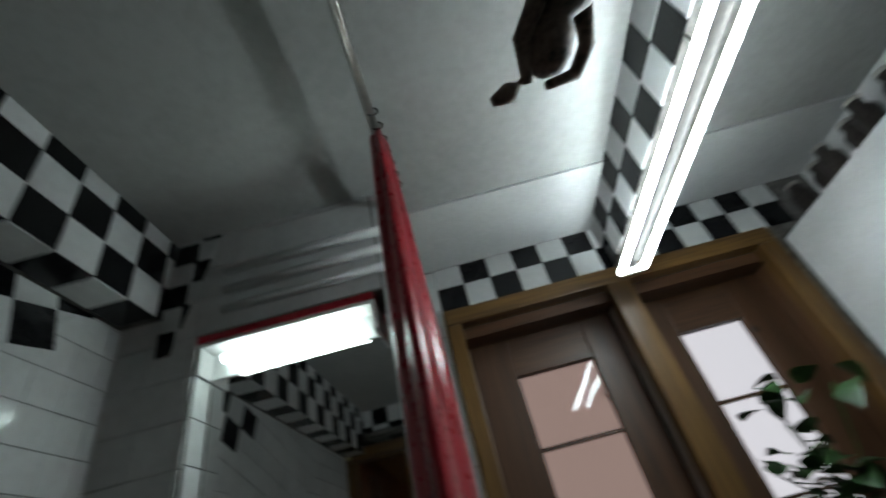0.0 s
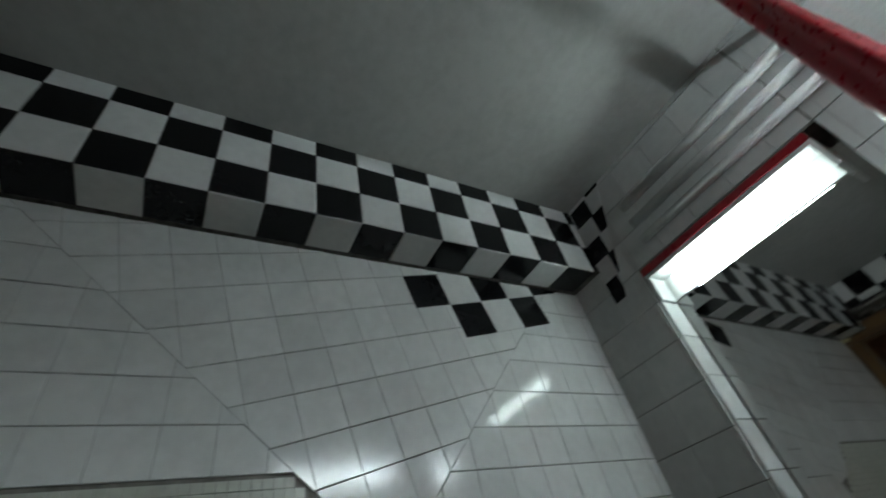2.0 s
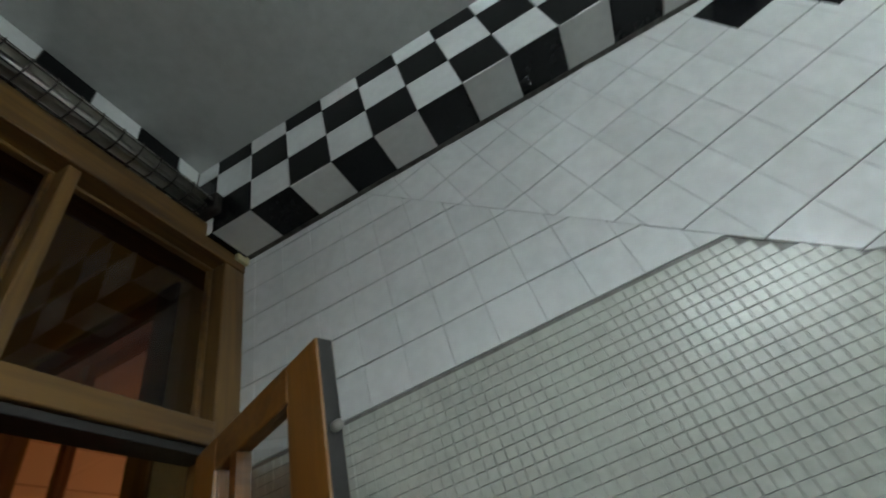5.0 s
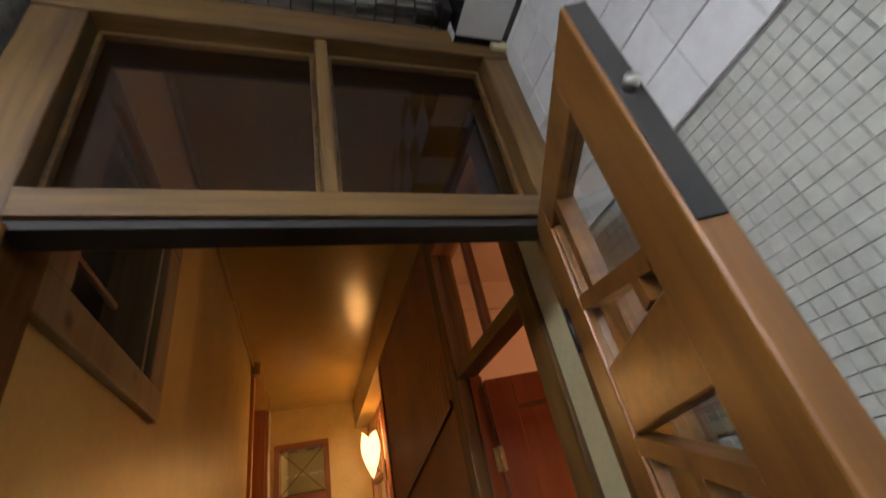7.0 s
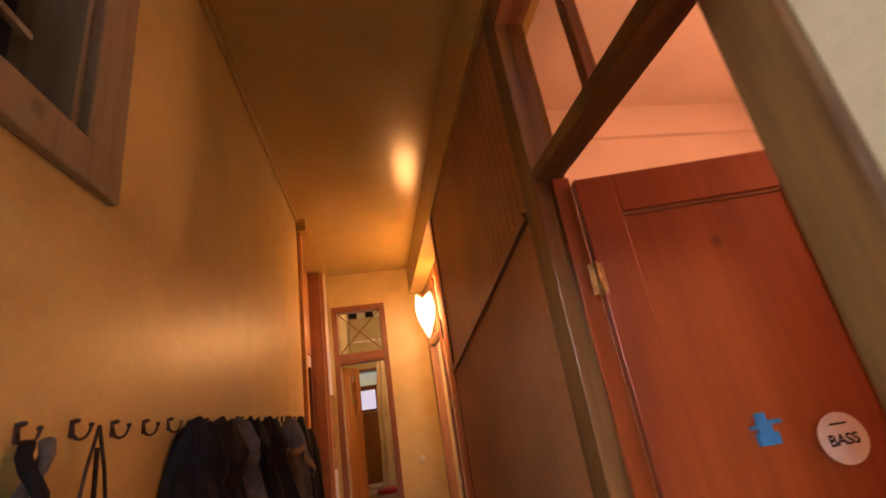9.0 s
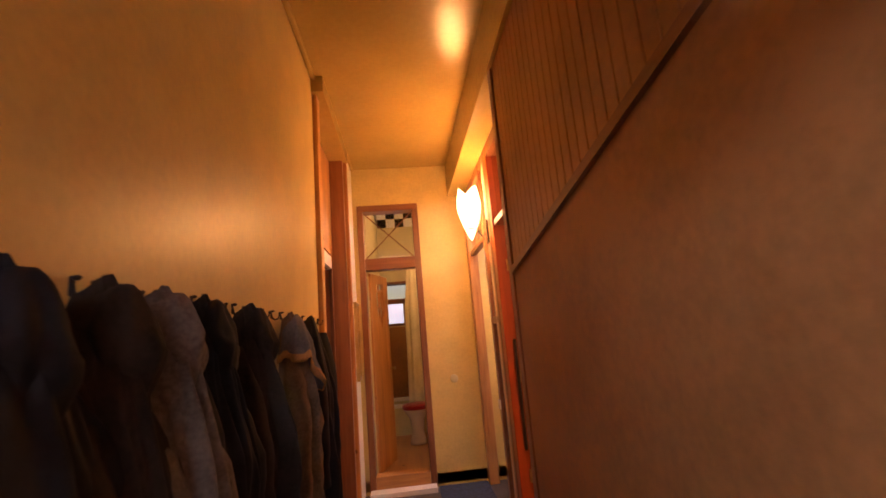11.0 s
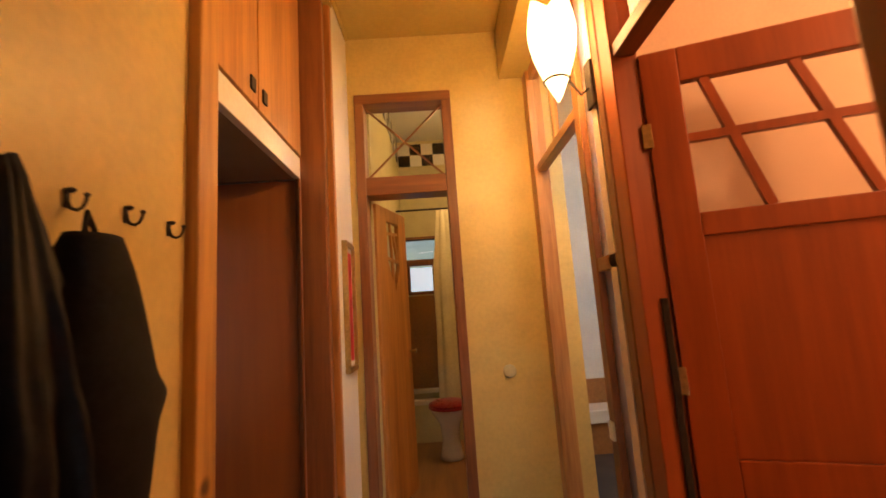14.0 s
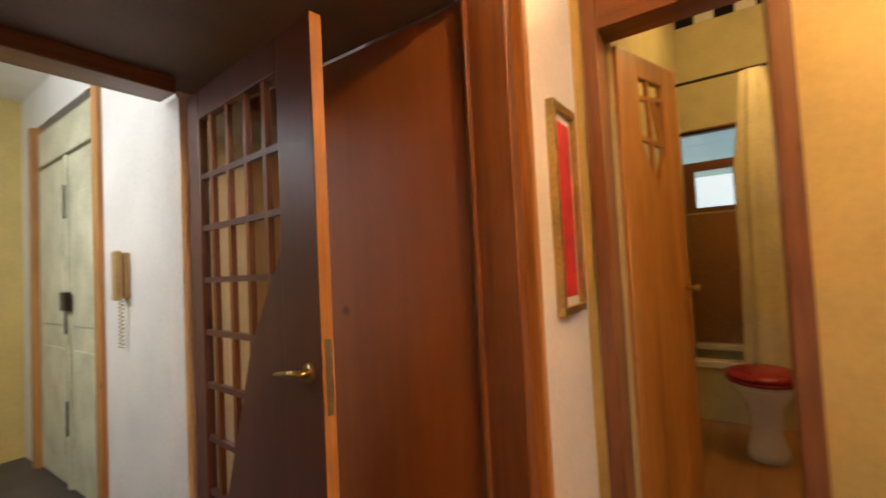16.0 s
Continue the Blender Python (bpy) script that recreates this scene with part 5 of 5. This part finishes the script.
def coat(y, width, depth, length, mat, label, seed, top=1.615, hood=True, sleeve=True, trim=None):
    """A coat hung by its loop: a pinched collar from which folds run down to a loose hem."""
    ob = thing("coat", (-0.30, y, top - length), label, "coat", "coats on the hooks")
    off, bm, seg, rows = seed * 7.3, bmesh.new(), 72, []
    for k in range(41):
        t = k / 40
        sh = 0.16 + 0.84 * min(1, t / 0.42) ** 0.72
        dp = depth * (0.34 + 0.66 * min(1, t / 0.36) ** 0.7) * (1 + 0.10 * t)
        ring = []
        for i in range(seg):
            a = math.pi * i / (seg - 1)
            sway = 0.7 * noise.noise((t * 2.2, off, 1.7))
            fold = 0.06 * math.sin(5 * a + off + sway) + 0.085 * math.sin(11 * a + 2 * off + 2 * sway) + 0.05 * math.sin(19 * a + off - sway)
            fold = 1 + fold * (0.5 + 0.9 * min(1, t * 2.2)) + 0.16 * noise.noise((a * 1.6, t * 3.5, off)) + 0.05 * noise.noise((a * 6, t * 14, off))
            droop = 0.05 * noise.noise((a * 2, off, 3.1)) * t + 0.035 * math.sin(a) * (1 - min(1, t * 6))
            ring.append(bm.verts.new((max(0.004, math.sin(a) ** 0.7 * dp * fold), -math.cos(a) * width * sh / 2 * (1 + 0.12 * noise.noise((t * 4, off, a))), length * (1 - t) + droop - 0.03 * (1 - t))))
        rows.append(ring)
    sheet(bm, rows)
    for r in (rows[0], rows[-1]):
        bm.faces.new(r)
    part("body", bm, CLOTH[mat], ob, "", True)
    part("hanging_loop", tube(bmesh.new(), [(0.022, -0.02, length - 0.03), (0.034, 0, length - 0.006), (0.022, 0.02, length - 0.03)], 0.003, 6), CLOTH["black"], ob)
    if hood:
        bm, rows, edge = bmesh.new(), [], []
        drop, wide = (0.31, 0.10) if trim else (0.22, 0.075)
        for k in range(21):
            t = k / 20
            ring = []
            for i in range(40):
                a = 2 * math.pi * i / 40
                r = 0.016 + wide * min(1, t * 1.15) ** 0.65 * (1 if trim else 1 - 0.75 * max(0, t - 0.55) / 0.45)
                r *= 1 + (0.10 * math.sin(4 * a + off) + 0.09 * math.sin(9 * a + off + t)) * (0.3 + 0.7 * t) + 0.24 * noise.noise((math.cos(a) * 1.5, math.sin(a) * 1.5 + off, t * 3)) + 0.06 * noise.noise((math.cos(a) * 5, math.sin(a) * 5, t * 9 + off))
                point = 0.62 + 0.50 * max(0, math.cos(a - 0.7)) ** 2 if trim else 0.78 + 0.22 * math.cos(a - 0.5)
                hang = drop * point + 0.03 * noise.noise((math.cos(a) * 2, math.sin(a) * 2, off))
                ring.append((depth * 0.42 + math.cos(a) * r * 0.85, math.sin(a) * r + 0.02, length - 0.012 - hang * t))
            rows.append([bm.verts.new(p) for p in ring])
            edge.append(ring)
        sheet(bm, rows, True)
        bm.faces.new(rows[0])
        if not trim:
            bm.faces.new(rows[-1][::-1])
        cowl = part("hood", bm, CLOTH[trim or mat], ob, "", True)
        if trim:
            band, strips = bmesh.new(), []
            for k, out in ((17, 1.02), (18, 1.035), (19, 1.04), (20, 1.03), (20, 0.97)):
                cx, cy = sum(p[0] for p in edge[k]) / 40, sum(p[1] for p in edge[k]) / 40
                strips.append([band.verts.new((cx + (p[0] - cx) * out, cy + (p[1] - cy) * out, p[2] - (0.004 if k == 20 else 0))) for p in edge[k]])
            sheet(band, strips, True)
            part("hood_lining", band, CLOTH["lining"], cowl, "pale orange-tan turned-out lining", True)
    if sleeve:
        for s in (-1, 1):
            pts = [(depth * (0.25 + 0.50 * min(1, t * 2.2)), s * (width * (0.20 + 0.24 * min(1, 2 * t)) + 0.02 * t), length * (0.88 - 0.62 * t)) for t in [q / 14 for q in range(15)]]
            radii = [(0.012 + 0.034 * min(1, q / 4)) * (1 - 0.012 * q) * (1 + 0.16 * noise.noise((q * 0.9, off, s * 3.0))) for q in range(15)]
            part("sleeve", tube(bmesh.new(), [Vector(p) + Vector((0.012 * noise.noise((q * 0.7, off, s)), 0.015 * noise.noise((q * 0.6, s, off)), 0)) for q, p in enumerate(pts)], radii, 16), CLOTH[mat], ob, "", True)
    return ob


coat(2.43, 0.45, 0.14, 1.05, "black", "black padded jacket hanging on a hook", 1)
coat(2.24, 0.18, 0.15, 0.75, "white", "pale shirt hanging under a dark jacket", 2, top=1.42, hood=False, sleeve=False)
coat(2.63, 0.24, 0.15, 1.15, "brown", "dark brown woollen coat hanging on a hook", 8)
coat(2.80, 0.24, 0.16, 1.15, "grey", "grey woollen coat hanging on a hook", 3)
coat(3.00, 0.25, 0.15, 1.10, "black", "long black coat with its hood on the hook", 4)
coat(3.33, 0.26, 0.15, 1.10, "brown", "dark brown coat hanging on a hook", 5)
coat(3.88, 0.23, 0.13, 1.05, "tan", "grey-brown hooded coat with a pale lining", 6, trim="greyblue")
coat(4.28, 0.27, 0.14, 1.10, "navy", "dark navy leather jacket hanging on a hook", 7, hood=False)
bag = thing("black_bag", (-0.305, 4.43, 1.05), "soft black peaked cap and cloth bag hanging on a hook", "bag")
bm, rows = bmesh.new(), []
for k in range(44):
    t = k / 43
    r = 0.022 + 0.088 * math.sin(math.pi * min(1, 0.06 + 0.62 * t)) ** 0.8
    beak = 0.060 * math.exp(-((t - 0.62) / 0.085) ** 2)
    rows.append([bm.verts.new((0.075 + math.cos(a) * r * 0.75, -0.035 + math.sin(a) * r * (1 + 0.10 * noise.noise((math.cos(a), math.sin(a), t * 3))) + beak * max(0, math.sin(a)) ** 3, 0.475 - 0.42 * t)) for a in [2 * math.pi * i / 48 for i in range(48)]])
sheet(bm, rows, True)
bm.faces.new(rows[0]), bm.faces.new(rows[-1][::-1])
part("pouch", bm, CLOTH["black"], bag, "", True)
part("strap", tube(bmesh.new(), [(0.05, -0.025, 0.46), (0.035, 0, 0.525), (0.05, 0.02, 0.455)], 0.005, 8), CLOTH["black"], bag, "", True)
leash = thing("braided_leash", (-0.27, 1.79, 1.185), "thick braided black and white leash on a hook", "leash")
for s in (0, math.pi):
    part("strand", tube(bmesh.new(), [(0.014 * math.cos(z * 40 + s), 0.016 * math.sin(z * 40 + s), 0.40 - z) for z in [k * 0.02 for k in range(28)]], 0.012, 8), CLOTH["black" if s else "grey"], leash, "", True)
strap = thing("thin_strap", (-0.255, 1.93, 1.165), "thin dark looped strap hanging on a hook", "strap")
for s in (-1, 1):
    part("loop", tube(bmesh.new(), [(0, 0, 0.44), (0, s * 0.03, 0.36), (0, s * 0.05, 0.27), (0, s * 0.035, 0.18), (0, s * 0.012, 0.10), (0, s * 0.01, -0.1)], 0.0035, 8), IRON, strap, "", True)
part("tail", tube(bmesh.new(), [(0, 0, 0.40), (0.005, 0, 0.1), (0, 0, -0.15)], 0.0045, 8), IRON, strap, "", True)

# cupboard over the passage, with its posts
co = thing("overhead_cupboard", (-0.3, 5.4, 2.13), "honey wood cupboard built in over the passage", "cupboard")
piece("body", co, WOOD_V, (-1.0, -0.41, 4.865, 5.985, 2.245, 3.20), bevel=0.003)
piece("lip", co, WHITE_PAINT, (-0.43, -0.395, 4.865, 5.985, 2.13, 2.245), bevel=0.003, label="white painted lower edge")
piece("soffit", co, DULL, (-1.82, -0.43, 4.865, 5.985, 2.132, 2.17), bevel=0.002, label="dull grey-brown underside")
for r in ((4.87, 5.42), (5.43, 5.98)):
    piece("door", co, WOOD_V, (-0.409, -0.388, r[0], r[1], 2.255, 3.19), bevel=0.003)
for yk in (5.36, 5.48):
    piece("catch", co, IRON, (-0.387, -0.378, yk - 0.022, yk + 0.022, 2.30, 2.36), bevel=0.003, label="dark square catch")
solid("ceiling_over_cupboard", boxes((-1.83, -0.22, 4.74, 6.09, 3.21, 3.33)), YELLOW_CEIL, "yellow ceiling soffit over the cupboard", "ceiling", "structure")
pf = thing("passage_frame", (-0.3, 5.4, FLOOR), "wooden posts framing the passage", "door frame", kind="structure")
piece("post", pf, POST_V, (-0.40, -0.272, 4.773, 4.868, FLOOR, 3.205), bevel=0.006, label="knotty honey pine post")
piece("post", pf, BROWN_V, (-0.43, -0.262, 5.99, 6.05, FLOOR, 3.205), bevel=0.006, label="dark red-brown post")
piece("moulding", pf, BROWN_V, (-0.405, -0.392, 5.965, 5.99, FLOOR, 2.13), bevel=0.004)
piece("moulding", pf, WOOD_V, (-0.275, -0.228, 6.05, 6.088, FLOOR, 3.205), bevel=0.008, label="pale rounded edge moulding")

pic = thing("picture_frame", (-0.238, 6.34, 1.45), "narrow gilt frame with a red picture", "picture")
for r in ((6.232, 6.468, 1.80, 1.83), (6.232, 6.468, 1.07, 1.10), (6.232, 6.257, 1.10, 1.80), (6.443, 6.468, 1.10, 1.80)):
    piece("frame", pic, BRASS, (-0.2425, -0.211, *r))
piece("mount", pic, PORCELAIN, (-0.2425, -0.231, 6.257, 6.443, 1.10, 1.80), bevel=0)
piece("red_field", pic, material("red_print", (0.55, 0.02, 0.02), 0.6, var=0.2, scale=8), (-0.231, -0.2295, 6.275, 6.43, 1.13, 1.77), bevel=0, label="red printed field")
sock = thing("round_cover_plate", (0.722, 6.575, 0.98), "round cream cover plate on the wall", "cover plate")
part("plate", local(sock, tube(bmesh.new(), [(0.722, 6.579, 0.98), (0.722, 6.569, 0.98), (0.722, 6.566, 0.98)], [0.042, 0.041, 0.034], 28)), CREAM, sock, "", True)
mat_ob = solid("door_mat", boxes((0.48, 0.97, 5.9, 6.574, FLOOR + 0.001, FLOOR + 0.016), bevel=0.004), BLUE_MAT, "dark blue mat on the corridor floor", "mat")

# hall door and entrance hall
hf = thing("door_frame_hall", (-1.85, 5.3, FLOOR), "red-brown door frame of the hall", "door frame", kind="structure")
piece("post", hf, HALL_WALL, (-1.81, -1.675, 5.675, 5.735, FLOOR, 2.06), bevel=0.005, label="white painted jamb")
piece("post", hf, BROWN_V, (-1.81, -1.655, 4.75, 4.83, FLOOR, 2.13), bevel=0.005)
piece("head", hf, BROWN_Y, (-1.81, -1.655, 4.83, 5.66, 2.06, 2.129), bevel=0.005)
hd = thing("glazed_hall_door", (-1.63, 5.71, FLOOR), "dark maroon wooden door with many small panes and a slanted solid panel, open", "door", rz=-5.0)
w, h, d = 0.92, 2.09, 0.02
P("stile", hd, MAROON, 0, 0.11, 0.01, h, d)
P("stile", hd, MAROON, w - 0.20, w, 0.01, h, d)
P("edge", hd, WOOD_V, w, w + 0.003, 0.01, h, d, 0.0, "pale unvarnished edge")
P("top_rail", hd, MAROON, 0.11, w - 0.20, h - 0.12, h, d)
slant = ((w - 0.20, 1.40), (0.50, 1.08), (0.28, 0.50), (0.16, 0.02))
bm = bmesh.new()
v = [bm.verts.new((x, y, z)) for y in (-0.016, 0.016) for x, z in ((w - 0.20, 0.02), *slant)]
n = len(slant) + 1
bm.faces.new(v[:n]), bm.faces.new(v[n:][::-1])
for k in range(n):
    bm.faces.new((v[k], v[(k + 1) % n], v[n + (k + 1) % n], v[n + k]))
part("solid_panel", bm, MAROON, hd, "slanted dark maroon panel")
edge_x = lambda z: float(np.interp(z, [0.02, 0.50, 1.08, 1.40], [0.16, 0.28, 0.50, w - 0.20]))
edge_z = lambda x: float(np.interp(x, [0.16, 0.28, 0.50, w - 0.20], [0.02, 0.50, 1.08, 1.40]))
for k in range(8):
    z = 1.73 - 0.212 * k
    part("glazing_bar", bar(bmesh.new(), (0.11, 0, z), (edge_x(z), 0, z), 0.024, 0.022, (0, 1, 0)), MAROON, hd)
for x in (0.20, 0.345, 0.485, 0.62):
    part("glazing_bar", bar(bmesh.new(), (x, 0, h - 0.12), (x, 0, edge_z(x)), 0.024, 0.022, (0, 1, 0)), BROWN_V, hd)
pane("pane", boxes((0.11, w - 0.20, -0.002, 0.002, 0.1, h - 0.12)), GLASS, hd)
lever = part("handle", tube(bmesh.new(), [(w - 0.06, -0.02, 1.02), (w - 0.06, -0.06, 1.02), (w - 0.09, -0.065, 1.02), (w - 0.19, -0.06, 1.005)], [0.014, 0.011, 0.011, 0.008], 12), BRASS, hd, "old brass lever handle", True)
part("rose", tube(bmesh.new(), [(w - 0.06, -0.019, 1.02), (w - 0.06, -0.028, 1.02)], 0.028, 20), BRASS, lever, "", True)
P("lock_plate", hd, STEEL, w + 0.003, w + 0.005, 0.90, 1.12, 0.012, 0, "steel lock plate")
ed = thing("entrance_door", (-3.5, HY, FLOOR), "cream painted double entrance door with iron bolts", "door")
piece("frame", ed, WOOD_V, (-2.78, -2.70, HY - 0.03, HY + 0.1, FLOOR, 2.45), label="brown wooden door frame")
piece("frame", ed, WOOD_V, (-4.08, -4.0, HY - 0.03, HY + 0.1, FLOOR, 2.45), label="brown wooden door frame")
for x0, x1 in ((-4.0, -3.345), (-3.335, -2.78)):
    lf = piece("leaf", ed, CREAM_DOOR, (x0, x1, HY + 0.01, HY + 0.05, FLOOR + 0.01, 2.12))
    piece("top_light", ed, CREAM_DOOR, (x0, x1, HY + 0.01, HY + 0.05, 2.15, 2.40))
    for z0, z1 in ((0.15, 0.85), (1.0, 1.85)):
        piece("raised_panel", ed, CREAM_DOOR, (x0 + 0.1, x1 - 0.1, HY - 0.002, HY + 0.012, z0, z1), bevel=0.006)
piece("meeting_strip", ed, CREAM_DOOR, (-3.365, -3.315, HY - 0.01, HY + 0.01, FLOOR + 0.01, 2.12))
piece("lock", ed, IRON, (-3.38, -3.27, HY - 0.035, HY - 0.002, 1.1, 1.22), bevel=0.006, label="dark iron box lock")
for z in (0.3, 0.95, 1.7):
    part("bolt", local(ed, tube(bmesh.new(), [(-3.33, HY - 0.015, z), (-3.33, HY - 0.015, z + 0.22)], 0.008)), IRON, ed, "", True)
for z in (0.2, 1.0, 1.8):
    piece("hinge", ed, IRON, (-2.80, -2.77, HY - 0.012, HY - 0.0, z, z + 0.12), bevel=0.002)
ic = thing("intercom_handset", (-2.38, HY, 1.3), "beige wall intercom handset with a coiled cord", "intercom")
BEIGE = material("beige_plastic", (0.45, 0.33, 0.14), 0.4, var=0.1)
piece("base", ic, BEIGE, (-2.44, -2.35, HY - 0.03, HY, 1.18, 1.42), bevel=0.008)
piece("handset", ic, BEIGE, (-2.40, -2.345, HY - 0.07, HY - 0.032, 1.17, 1.43), bevel=0.012)
part("cord", local(ic, tube(bmesh.new(), [(-2.39 + 0.012 * math.cos(k * 1.3), HY - 0.03 + 0.012 * math.sin(k * 1.3), 1.17 - 0.0042 * k) for k in range(60)], 0.003, 6)), BEIGE, ic, "", True)
solid("baseboard_hall", boxes((-2.70, -1.81, HY - 0.014, HY, FLOOR, 0.06)), material("blue_baseboard_paint", (0.05, 0.08, 0.16), 0.4), "dark blue skirting in the hall", "baseboard", "structure")
